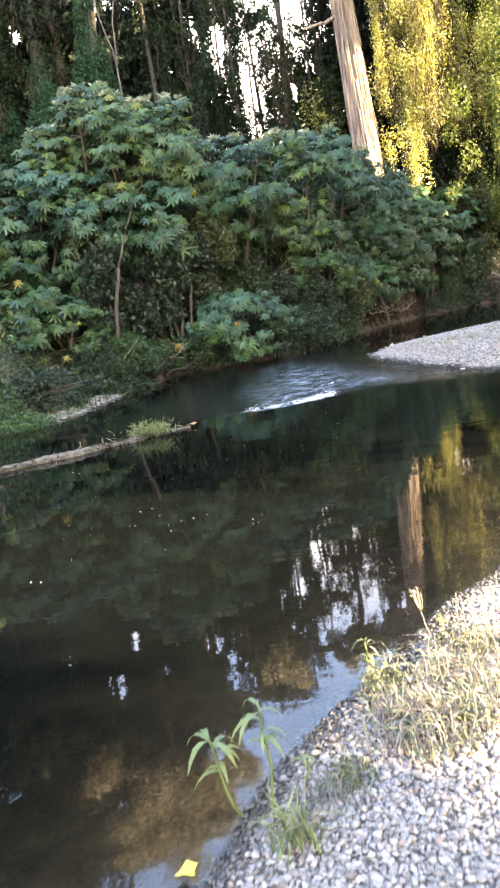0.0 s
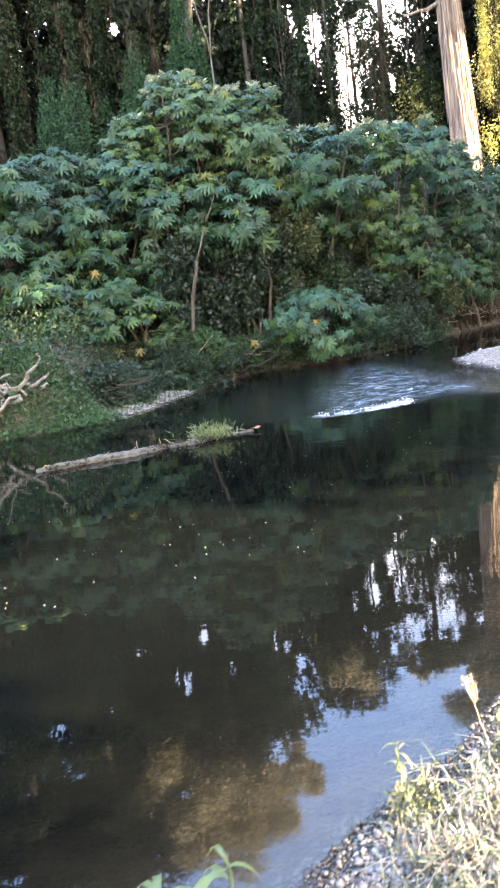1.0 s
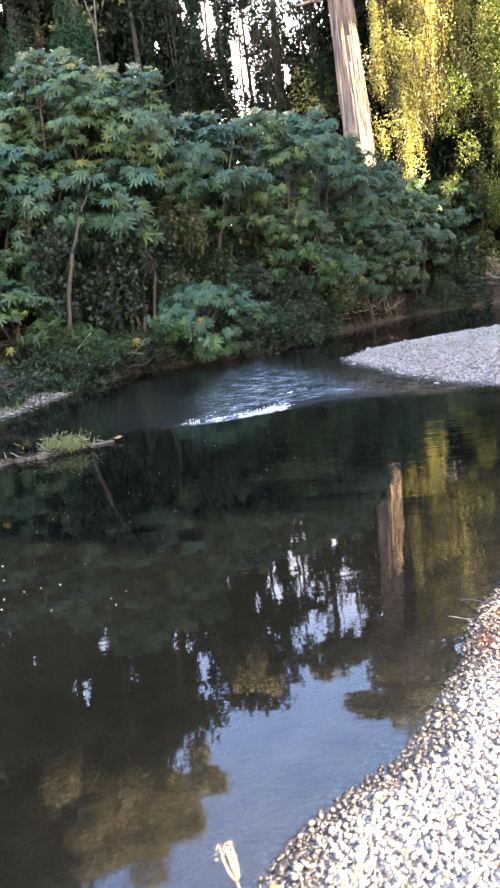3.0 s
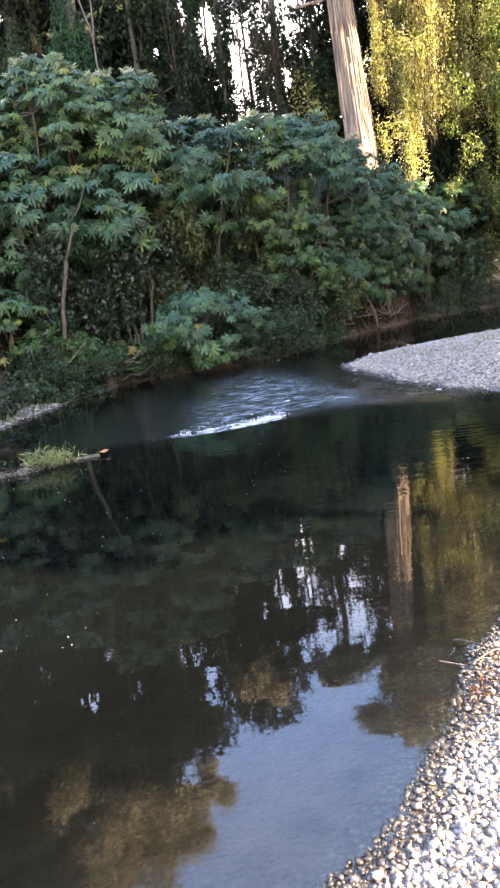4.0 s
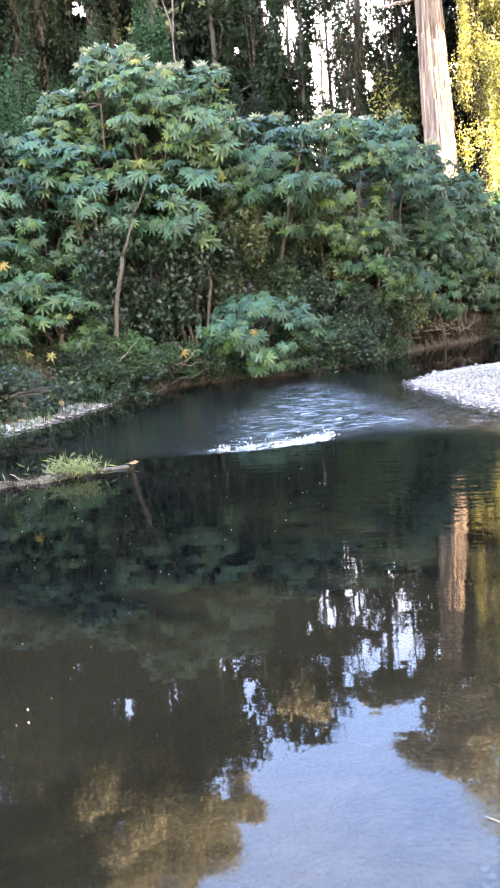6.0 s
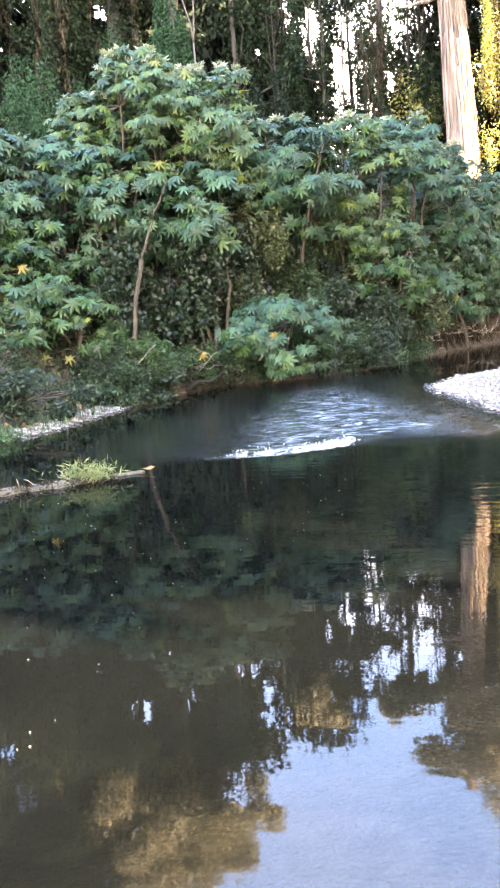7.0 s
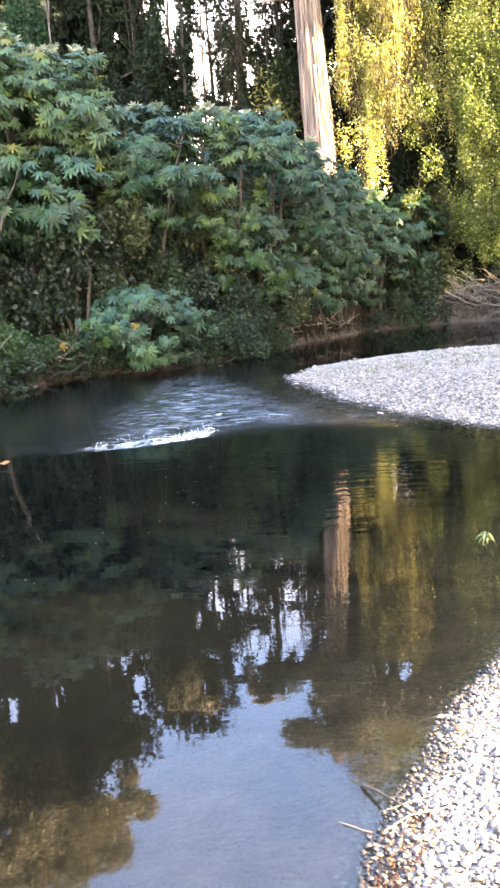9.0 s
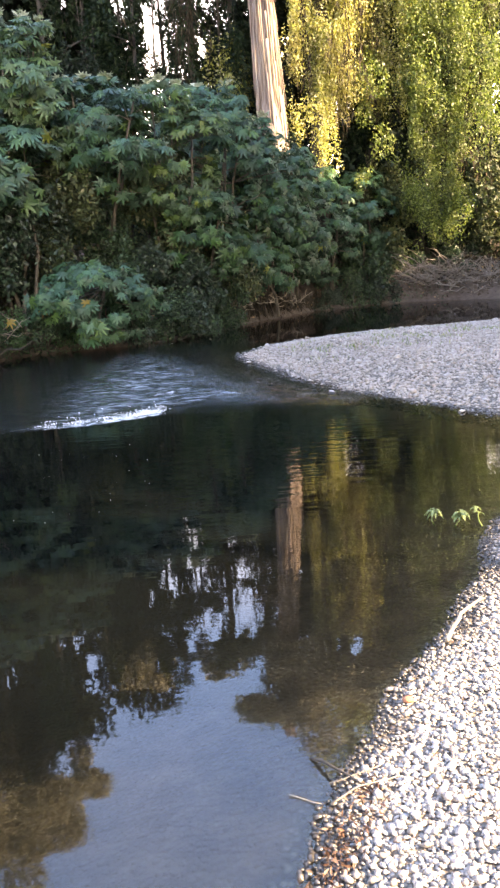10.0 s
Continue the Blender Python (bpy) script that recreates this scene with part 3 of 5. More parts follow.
def castor(x, y, low, top, radius, singles, seed, label, tone=0, leaf=0.2, stems=4, root=None, dense=1.0, young=0):
    """A castor plant: stems that fork to many heads, each head a spreading whorl of stalked star leaves.
    tone: 0 blue-green, 1 pale, 2 full green, darkened to stand for shade. young: how many of the top heads are pale new
    leaves."""
    rng = np.random.default_rng(seed)
    rx, ry = root or (x, y)
    zb = float(land(rx, ry)[0])
    e = thing("castor_plant", (rx, ry, zb), label, "castor plant", "castor plants on the far bank")
    base = np.array([rx, ry, zb])
    heads, tall = [], top - low
    want = int(dense * (9 + 2 * np.pi * radius * tall * 0.72 / (3.6 * leaf * leaf)))
    for i in range(want * 12):
        if len(heads) >= want:
            break
        s, a = rng.random() ** 0.85, rng.uniform(0, 2 * np.pi)
        if math.sin(a * 2 + seed * 1.3 + s * 6) < -0.62:
            continue
        lump = 1 + 0.36 * math.sin(a * 3 + seed) * math.cos(s * 7 + seed * 1.7)
        r = radius * lump * math.sqrt(max(0.0, 1 - (max(0, s - 0.35) / 0.7) ** 2)) * (0.8 + 0.3 * min(1, s * 3)) * math.sqrt(rng.uniform(0.3, 1.0))
        p = np.array([x + math.cos(a) * r, y + math.sin(a) * r, low + tall * (0.06 + 0.94 * s)])
        if all(np.sum((p - q) ** 2) > 0.9 * leaf * leaf for q in heads):
            heads.append(p)
    H = np.array(heads)
    H = H[np.argsort(H[:, 1] - 0.25 * H[:, 2])]
    P, N, D, S, K = [], [], [], [], []
    for k, h in enumerate(H):
        out = h - np.array([x, y, low + tall * 0.35])
        out = out / (np.linalg.norm(out) + 1e-6)
        spin = rng.uniform(0, 2 * np.pi)
        big = rng.uniform(0.75, 1.15)
        for j in range(rng.integers(8, 13)):
            b = spin + j * 2.4
            d = np.array([math.cos(b), math.sin(b), rng.uniform(-0.35, 0.55)]) + 0.5 * out
            d /= np.linalg.norm(d)
            P.append(h + d * leaf * big * rng.uniform(0.55, 1.35))
            N.append(d * 0.55 + out * 0.5 + np.array([0, -0.3, 0.42]) + rng.normal(0, 0.42, 3))
            D.append(d * 0.7 + np.array([0, 0, -0.75]) + rng.normal(0, 0.3, 3))
            S.append(leaf * big * rng.uniform(0.6, 1.2))
            K.append(k)
    P, N, D, S = np.array(P), np.array(N), np.array(D), np.array(S)
    above = P[:, 2] > np.maximum(land(P[:, 0], P[:, 1])[0], 0) + 0.08
    P, N, D, S, K = P[above], N[above], D[above], S[above], np.array(K)[above]
    M = leaf_turns(rng, N, S, D)
    singles = min(singles, len(P))
    for i in range(singles):
        o = new("leaf", LEAF_MESHES[tone][i % 3])
        o.parent = e
        m = Matrix(M[i].tolist()).to_4x4()
        m.translation = Vector((P[i] - base).tolist())
        o.matrix_basis = m
    # back and inner leaves get the copy with shade in its colour
    part("leaf_mass", np_mesh("leaf_mass", *scatter(*STARS[2], P[singles:] - base, M[singles:]), M_CASTOR_SHADED[tone]), e, kind="stuff")
    order = np.argsort(-H[:, 2])
    if young:
        Q = np.repeat(H[order[:young]] + (0, 0, 0.12), 9, 0)
        b = rng.uniform(0, 2 * np.pi, len(Q))
        d = np.stack([np.cos(b), np.sin(b), rng.uniform(0.3, 1.3, len(Q))], 1)
        T = leaf_turns(rng, np.stack([-np.cos(b), -np.sin(b), np.full(len(Q), 0.9)], 1) + rng.normal(0, 0.2, (len(Q), 3)), leaf * rng.uniform(0.35, 0.75, len(Q)), d)
        part("young_leaves", np_mesh("young_leaves", *scatter(*STARS[2], Q + d * 0.07 - base, T), M_YOUNG), e, "pale cream-green young leaves", "stuff")
    forks = []
    for i in range(stems):
        c = H[order[(i * 7 + 2) % len(H)]] - (0, 0, 0.05)
        b = base + np.array([rng.normal(0, 0.15), rng.normal(0, 0.15), -0.1])
        line = wander(b, c, 9, 0.04, rng) - base
        line[1:-1, 2] += 0.14 * np.sin(np.linspace(0, np.pi, 9))[1:-1]
        part("stem", np_mesh("stem", *tube(line, np.linspace(0.045, 0.016, 9), 7), M_STEM, True), e)
        forks.append(line)
    F = np.concatenate([f[3:8] for f in forks])
    twig = []
    for h in H[::2]:
        q = F[np.argmin(np.sum((F - (h - base)) ** 2, 1) + 2.0 * np.maximum(0, F[:, 2] - (h - base)[2]))]
        twig.append(tube(wander(q, h - base, 5, 0.03, rng), [0.014, 0.012, 0.011, 0.009, 0.008], 4))
    for i in range(0, min(len(P), singles * 2), 2):
        twig.append(tube(wander(H[K[i]] - base, P[i] - base, 3, 0.01, rng), [0.008, 0.007, 0.005], 3))
    part("stalk_mass", np_mesh("stalk_mass", *join(twig), M_STEM, True), e, "thin pale leaf stalks", "stuff")
    return e


TALL = "tall castor plant with blue-green star leaves above the water"
BUSHY = "bushy castor plant with large blue-green star leaves on the bank"
PALE = "tall pale castor plant with cream young tips above the bank"
FULL = "full green castor plant with large star leaves, some yellow"
for i, (x, y, low, top, r, s, tone, young, lab) in enumerate([
        (-7.4, 16.6, 0.9, 4.9, 1.5, 90, 2, 0, FULL), (-5.7, 17.2, 1.4, 5.0, 1.35, 120, 0, 0, BUSHY), (-4.4, 17.5, 1.9, 4.8, 1.1, 130, 0, 0, BUSHY),
        (-3.0, 18.6, 2.6, 6.3, 1.1, 150, 1, 12, PALE), (-1.6, 18.8, 3.0, 5.9, 1.05, 150, 1, 10, PALE), (-4.9, 16.0, 0.8, 2.7, 1.05, 140, 2, 0, FULL),
        (-0.3, 19.5, 2.7, 5.0, 1.15, 140, 0, 5, BUSHY), (1.0, 20.6, 2.2, 5.0, 1.2, 140, 1, 6, PALE), (2.2, 22.4, 1.7, 5.3, 1.3, 140, 0, 6, BUSHY),
        (3.1, 24.1, 1.6, 4.9, 1.25, 140, 0, 5, BUSHY), (4.2, 25.5, 1.0, 4.3, 1.15, 130, 0, 0, BUSHY), (1.5, 20.9, 1.2, 3.0, 0.9, 120, 2, 0, BUSHY),
        (2.8, 23.2, 0.8, 3.1, 1.0, 130, 0, 0, BUSHY), (5.4, 26.8, 0.7, 3.9, 1.0, 100, 0, 0, BUSHY), (-3.2, 17.6, 2.5, 4.4, 0.9, 120, 0, 0, TALL),
        (3.85, 24.7, 0.85, 3.1, 0.95, 120, 0, 0, BUSHY), (6.8, 28.0, 1.5, 3.9, 0.8, 70, 0, 0, BUSHY), (-6.3, 15.7, 0.7, 3.3, 1.2, 120, 2, 0, FULL),
        (-2.2, 18.4, 3.4, 5.5, 0.85, 100, 1, 5, PALE), (-3.9, 18.7, 3.4, 5.6, 0.85, 100, 1, 4, PALE), (3.4, 23.8, 0.7, 2.0, 0.7, 100, 0, 0, BUSHY), (-1.7, 18.0, 2.5, 4.0, 0.8, 110, 0, 0, TALL)]):
    castor(x, y, low, top, r, s, 20 + i, lab, tone, (0.215, 0.18, 0.2)[tone], young=young)
castor(-0.3, 17.55, 0.22, 1.5, 0.9, 300, 90, "low castor bush hanging over the water, a few leaves yellow", 0, 0.175, 3, (-0.4, 18.75), 1.5)
castor(-5.2, 15.3, 0.6, 2.4, 0.95, 130, 91, FULL, 2)
castor(-3.9, 16.2, 0.7, 2.1, 0.75, 110, 92, FULL, 2)
# single yellowed leaves that hang low on the plants
rng = np.random.default_rng(93)
for x, y, z in ((-4.0, 15.45, 0.9), (-3.62, 15.5, 0.86), (-1.05, 16.65, 0.87), (-1.62, 16.6, 0.7), (-0.15, 16.65, 0.57), (-0.32, 16.65, 0.95), (2.2, 21.3, 2.4), (-4.3, 15.6, 2.4)):
    o = tagged(new("yellow_leaf", OLD_LEAF), "yellowed castor leaf hanging on the bank", "leaf")
    m = Matrix(leaf_turns(rng, np.array([[rng.normal(0, 0.3), -1.0, 0.35]]), np.array([0.15]), np.array([[rng.normal(0, 0.3), 0, -1.0]]))[0].tolist()).to_4x4()
    m.translation = Vector((x, y, z))
    o.matrix_basis = m

# the bare leaning stem that carries the tall plant
rng = np.random.default_rng(5)
zb = float(land(-2.95, 16.4)[0])
e = thing("leaning_stem", (-2.95, 16.4, zb), "bare pale leaning castor stem on the bank", "stem")
part("lower_stem", np_mesh("lower_stem", *tube(wander((0, 0, -0.1), (0.46, 0.0, 2.4 - zb), 10, 0.02, rng), np.linspace(0.045, 0.034, 10)), M_STEM, True), e)
part("upper_stem", np_mesh("upper_stem", *tube(wander((0.46, 0.0, 2.4 - zb), (0.95, 0.35, 3.7 - zb), 8, 0.02, rng), np.linspace(0.026, 0.012, 8)), M_STEM, True), e)

# ---- shrubs and undergrowth of the far bank ----
SKY_GAPS = [(0.75, 8.3, 0.36, 1.4), (0.2, 5.7, 0.25, 0.35), (2.15, 7.8, 0.14, 0.6), (2.4, 10.8, 0.65, 1.0), (-1.0, 10.0, 0.22, 0.7), (-0.2, 9.5, 0.25, 1.0), (1.2, 11.3, 0.5, 0.6), (-1.9, 9.2, 0.12, 0.5),
            (-4.0, 11.4, 0.45, 0.6), (-6.9, 11.0, 0.42, 0.55), (-8.0, 12.9, 0.45, 0.75), (-6.2, 12.7, 0.4, 0.6), (-3.2, 12.3, 0.4, 0.5), (-9.6, 11.6, 0.2, 0.3), (6.2, 12.5, 0.6, 0.5)]


def thinned(P, rng):
    """The wood is thin in a few places, where the sky shows through all its layers as seen from the river."""
    P = np.asarray(P, float)
    s = 26.5 / np.maximum(P[:, 1] - 2.5, 8.0)
    u, w = 1.2 + (P[:, 0] - 1.2) * s, (P[:, 2] + 1.4) * s - 1.4
    keep = np.ones(len(P), bool)
    for gx_, gz_, a, b_ in SKY_GAPS:
        d = ((u - gx_) / a) ** 2 + ((w - gz_) / b_) ** 2
        keep &= (d > rng.uniform(0.45, 1.5, len(P)) + 0.5 * np.sin(u * 9 + w * 4)) | (P[:, 1] < 26)
    return P[keep]


def shrub(x, y, low, top, radius, n, seed, label, size=0.11, mat=None, width=0.5):
    rng = np.random.default_rng(seed)
    if y < 27:
        n, size = int(n * 1.35), size * 0.72
    zb = float(land(x, y)[0])
    e = thing("shrub", (x, y, zb), label, "shrub", "shrubs on the far bank")
    base = np.array([x, y, zb])
    blobs = []
    for i in range(13):
        c = (x + rng.normal(0, radius * 0.5), y + rng.normal(0, radius * 0.4), rng.uniform(low + (top - low) * 0.12, top - (top - low) * 0.12))
        k = rng.uniform(0.24, 0.42)
        blobs.append(blob_points(rng, n // 13, c, (radius * k, radius * k, (top - low) * k * 0.6), 0.6))
    P = np.concatenate(blobs)
    P = P[P[:, 2] > np.maximum(land(P[:, 0], P[:, 1])[0], 0.03)]
    P = thinned(P, rng) if y > 27 else P
    part("foliage", np_mesh("foliage", *leaves(P - base, size, rng, 0.5, width), mat or M_SHRUB), e, kind="stuff")
    for i in range(5):
        tip = P[rng.integers(len(P))] - base
        part("branch", np_mesh("branch", *tube(wander((rng.normal(0, 0.1), rng.normal(0, 0.1), -0.1), tip, 6, 0.05, rng), np.linspace(0.025, 0.008, 6), 5), M_BARK, True), e)
    return e


DK = "dark small-leaved shrub at the foot of the castor plants"
for i, (x, y, low, top, r, n) in enumerate([
        (-6.9, 15.2, 0.4, 2.2, 1.3, 7000), (-3.9, 17.0, 0.4, 2.2, 1.0, 8000), (-2.4, 17.9, 0.4, 3.0, 0.9, 9000), (-1.4, 18.9, 0.5, 3.3, 0.9, 9000), (-0.4, 19.2, 0.5, 2.9, 1.0, 8000),
        (0.7, 19.25, 0.1, 1.8, 0.9, 11000), (1.15, 20.3, 0.15, 1.7, 0.8, 9000), (1.9, 22.4, 0.4, 2.2, 0.9, 8000), (6.5, 27.75, 0.3, 2.7, 0.85, 10000), (4.9, 26.9, 0.6, 2.8, 0.9, 9000),
        (-5.2, 18.4, 0.8, 4.2, 1.4, 9000), (0.3, 21.4, 1.0, 4.8, 1.5, 10000), (3.0, 25.4, 1.0, 4.6, 1.4, 10000), (-2.6, 20.5, 1.0, 5.4, 1.5, 11000), (-8.5, 18.0, 1.0, 5.0, 1.8, 9000),
        (7.6, 29.0, 1.0, 4.0, 1.3, 9000), (8.3, 28.9, 0.6, 1.6, 0.7, 4000), (10.3, 28.6, 0.5, 1.8, 0.8, 4000), (9.8, 29.4, 1.0, 4.2, 1.6, 10000), (12.4, 28.5, 0.8, 4.6, 1.8, 9000), (-4.8, 16.9, 0.5, 2.0, 1.0, 7000), (-7.8, 14.2, 0.4, 2.6, 1.4, 7000)]):
    shrub(x, y, low, top, r, n, 200 + i, DK, *((0.11, M_SHRUB), (0.12, M_SHRUB_DARK), (0.15, M_SHRUB_DARK, 0.65), (0.13, M_SHRUB_OLIVE, 0.6))[i % 4])
for i, (x, y, low, top, r, n) in enumerate([(-2.9, 16.0, 0.2, 1.0, 0.7, 5000), (-2.6, 16.6, 0.3, 1.15, 0.7, 5000), (-3.6, 16.0, 0.15, 1.0, 0.7, 4500), (-4.6, 14.6, 0.15, 0.9, 0.8, 3500), (-2.1, 17.45, 0.1, 0.85, 0.55, 4000), (-3.9, 13.6, 0.1, 0.8, 0.8, 4000), (-4.9, 12.6, 0.1, 0.9, 0.9, 4000), (-6.2, 12.2, 0.2, 1.3, 1.1, 5000), (-5.6, 13.6, 0.3, 1.5, 1.1, 5000), (-3.3, 15.4, 0.12, 0.5, 0.5, 2000), (-1.2, 18.35, 0.1, 0.8, 0.5, 3000)]):
    shrub(x, y, low, top, r, n, 240 + i, "low weedy undergrowth above the pebbly landing", 0.08 + 0.04 * (i % 2), (M_SHRUB, M_BANK_WEED, M_SHRUB_DARK)[i % 3], 0.35)

for i, (x, y, top, n) in enumerate([(-2.75, 15.7, 0.4, 1800), (-2.6, 16.4, 0.5, 2000), (-2.2, 17.1, 0.8, 2600), (-1.7, 17.95, 0.9, 2600), (0.15, 18.45, 0.9, 2600), (0.6, 18.75, 1.0, 2800), (1.0, 19.3, 1.0, 2800), (1.35, 20.0, 1.0, 2800), (1.75, 20.8, 1.0, 2800), (2.15, 21.6, 1.0, 2800), 
                                  (5.3, 26.4, 0.6, 2000), (5.9, 26.7, 1.1, 2800), (6.5, 27.1, 1.2, 2800), (7.1, 27.4, 1.0, 2400)]):
    shrub(x, y, -0.15, top, 0.62, n, 320 + i, "small-leaved bush overhanging the water", 0.085, (M_SHRUB, M_SHRUB_DARK, M_SHRUB)[i % 3])


def blades(rng, P, length, width, lean=0.5):
    """Grass blades, each a bent strip of two quads narrowing to its tip, as triangles."""
    n = len(P)
    a = rng.uniform(0, 2 * np.pi, n)
    D = np.stack([np.cos(a), np.sin(a), np.zeros(n)], 1)
    S = np.stack([-np.sin(a), np.cos(a), np.zeros(n)], 1)
    L = (length * rng.uniform(0.5, 1.2, n))[:, None]
    b = (lean * rng.uniform(0.2, 1.4, n))[:, None]
    up = np.array([0, 0, 1.0])
    Q1 = P + L * (0.5 * up + 0.2 * b * D)
    Q2 = P + L * ((0.95 - 0.45 * b) * up + 0.75 * b * D)
    w = width * rng.uniform(0.6, 1.3, n)[:, None]
    V = np.stack([P - S * w / 2, P + S * w / 2, Q1 - S * w / 2.4, Q1 + S * w / 2.4, Q2], 1)
    i = np.arange(n)[:, None] * 5
    F = np.concatenate([i + [0, 1, 3], i + [0, 3, 2], i + [2, 3, 4]])
    return V.reshape(-1, 3), F


rng = np.random.default_rng(31)
P = np.stack([rng.uniform(-7.5, -2.3, 5000), rng.uniform(10.0, 17.2, 5000)], 1)
P = P[(line_distance(P[:, 0], P[:, 1], FAR) < rng.uniform(0.1, 1.5, len(P))) & (wave(P[:, 0] * 1.5, P[:, 1]) > -0.2)]
z = land(P[:, 0], P[:, 1])[0]
P = np.column_stack([P, z])[z > 0]
tagged(new("bank_grass", np_mesh("bank_grass", *blades(rng, P, 0.24, 0.012, 1.0), M_BANK_WEED)), "fresh green grass along the far landing", "grass", kind="stuff")

# low cover that hides the earth of the far bank
P = rng.uniform((-11, 9, 0), (9.5, 30, 0), (90000, 3))
d = line_distance(P[:, 0], P[:, 1], FAR)
z, gr = land(P[:, 0], P[:, 1])
bare = (P[:, 0] > 2.0) & (P[:, 0] < 5.0) & (d < 0.6)
ok = (z > 0.03) & (gr < 0.5) & (d < 4.5) & ~bare & ~inside(P[:, 0], P[:, 1], NEAR) & (wave(P[:, 0], P[:, 1]) > -0.75)
P[:, 2] = z + rng.random(90000) ** 1.5 * np.clip(d * 0.9, 0.1, 0.5) * (0.5 + 0.6 * np.abs(wave(P[:, 0] * 2.5, P[:, 1] * 2.5)))
P = P[ok & (P[:, 1] > 10.5)]
P = P[~inside(P[:, 0], P[:, 1], NEAR + [(45, -25)])]
tagged(new("ground_cover", np_mesh("ground_cover", *leaves(P, 0.08, rng, -0.1, 0.45), M_SHRUB)), "low leafy ground cover on the far bank", "ground cover", kind="stuff")

P = rng.uniform((-9, 10.8, 0), (-2.2, 17.8, 0), (45000, 3))
d = line_distance(P[:, 0], P[:, 1], FAR)
z, gr = land(P[:, 0], P[:, 1])
P[:, 2] = z + rng.random(45000) ** 1.5 * np.clip(d * 0.9, 0.1, 0.6)
P = P[(z > 0.06) & (gr < 0.4) & (d < 5) & (P[:, 0] - P[:, 1] < -12.5) & (wave(P[:, 0] * 1.4, P[:, 1] * 1.3) > rng.uniform(-0.7, 0.4, 45000))]
tagged(new("bank_weeds", np_mesh("bank_weeds", *leaves(P, 0.075, rng, -0.2, 0.4), M_SHRUB)), "low green weeds on the near end of the far bank", "weeds", kind="stuff")

P = rng.uniform((-6.5, 10.2, 0), (-2.5, 13.2, 0), (30000, 3))
d = line_distance(P[:, 0], P[:, 1], FAR)
z = land(P[:, 0], P[:, 1])[0]
P[:, 2] = np.maximum(z, 0) + rng.random(30000) ** 1.4 * (0.12 + 0.12 * np.clip(d, 0, 1))
P = P[(z > -0.06) & (d < 1.7) & (P[:, 1] < 12.5 + 0.4 * wave(P[:, 0], P[:, 1]) + d * 0.6)]
tagged(new("landing_weeds", np_mesh("landing_weeds", *leaves(P, 0.07, rng, -0.3, 0.35), M_BANK_WEED)), "fresh green weeds spilling into the water", "weeds", kind="stuff")

# hanging roots and dry stalks on the bare red bank under the castor plants
P = np.stack([rng.uniform(2.3, 5.2, 700), np.zeros(700)], 1)
P[:, 1] = 21.9 + (P[:, 0] - 2.3) * 1.42 + rng.uniform(-0.1, 0.6, 700)
z = land(P[:, 0], P[:, 1])[0]
P = np.column_stack([P, z])[z > 0.1]
tagged(new("bank_stalks", np_mesh("bank_stalks", *blades(rng, P, 0.3, 0.012, 1.2), M_TRAIL)), "dry brown stalks and roots on the bare bank", "stalks", kind="stuff")
P = np.stack([rng.uniform(2.3, 5.2, 1500), np.zeros(1500)], 1)
P[:, 1] = 22.15 + (P[:, 0] - 2.3) * 1.42 + rng.uniform(-0.15, 0.35, 1500)
z = land(P[:, 0], P[:, 1])[0]
P = np.column_stack([P, z + rng.uniform(0.05, 0.35, 1500)])[z > 0.1]
tagged(new("hanging_roots", np_mesh("hanging_roots", *leaves(P, 0.42, rng, 3.0, 0.035, np.array([0.5, -0.8, 0])), M_TRAIL)), "thin roots hanging down the bare red bank", "roots", kind="stuff")
P = rng.uniform((5.5, 26.2, 0), (12.5, 29.5, 0), (9000, 3))
z = land(P[:, 0], P[:, 1])[0]
P[:, 2] = z + rng.random(9000) ** 2 * 0.15
P = P[(z > 0.03) & (wave(P[:, 0] * 2, P[:, 1] * 2) > rng.uniform(-0.8, 0.5, 9000))]
tagged(new("bank_litter", np_mesh("bank_litter", *leaves(P, 0.12, rng, 0.0, 0.3), M_TRAIL)), "dry stalks and flood litter below the vines", "litter", kind="stuff")
P = rng.uniform((-6, 11, 0), (12, 28.5, 0), (13000, 3))
d = line_distance(P[:, 0], P[:, 1], FAR)
z, gr = land(P[:, 0], P[:, 1])
P[:, 2] = z + 0.01
P = P[(z > 0.04) & (gr < 0.6) & (d < 3)]
tagged(new("leaf_litter", np_mesh("leaf_litter", *leaves(P, 0.1, rng, 0.0, 0.6), M_LITTER)), "brown fallen leaves on the far bank", "leaf litter", kind="stuff")

# ---- trees ----


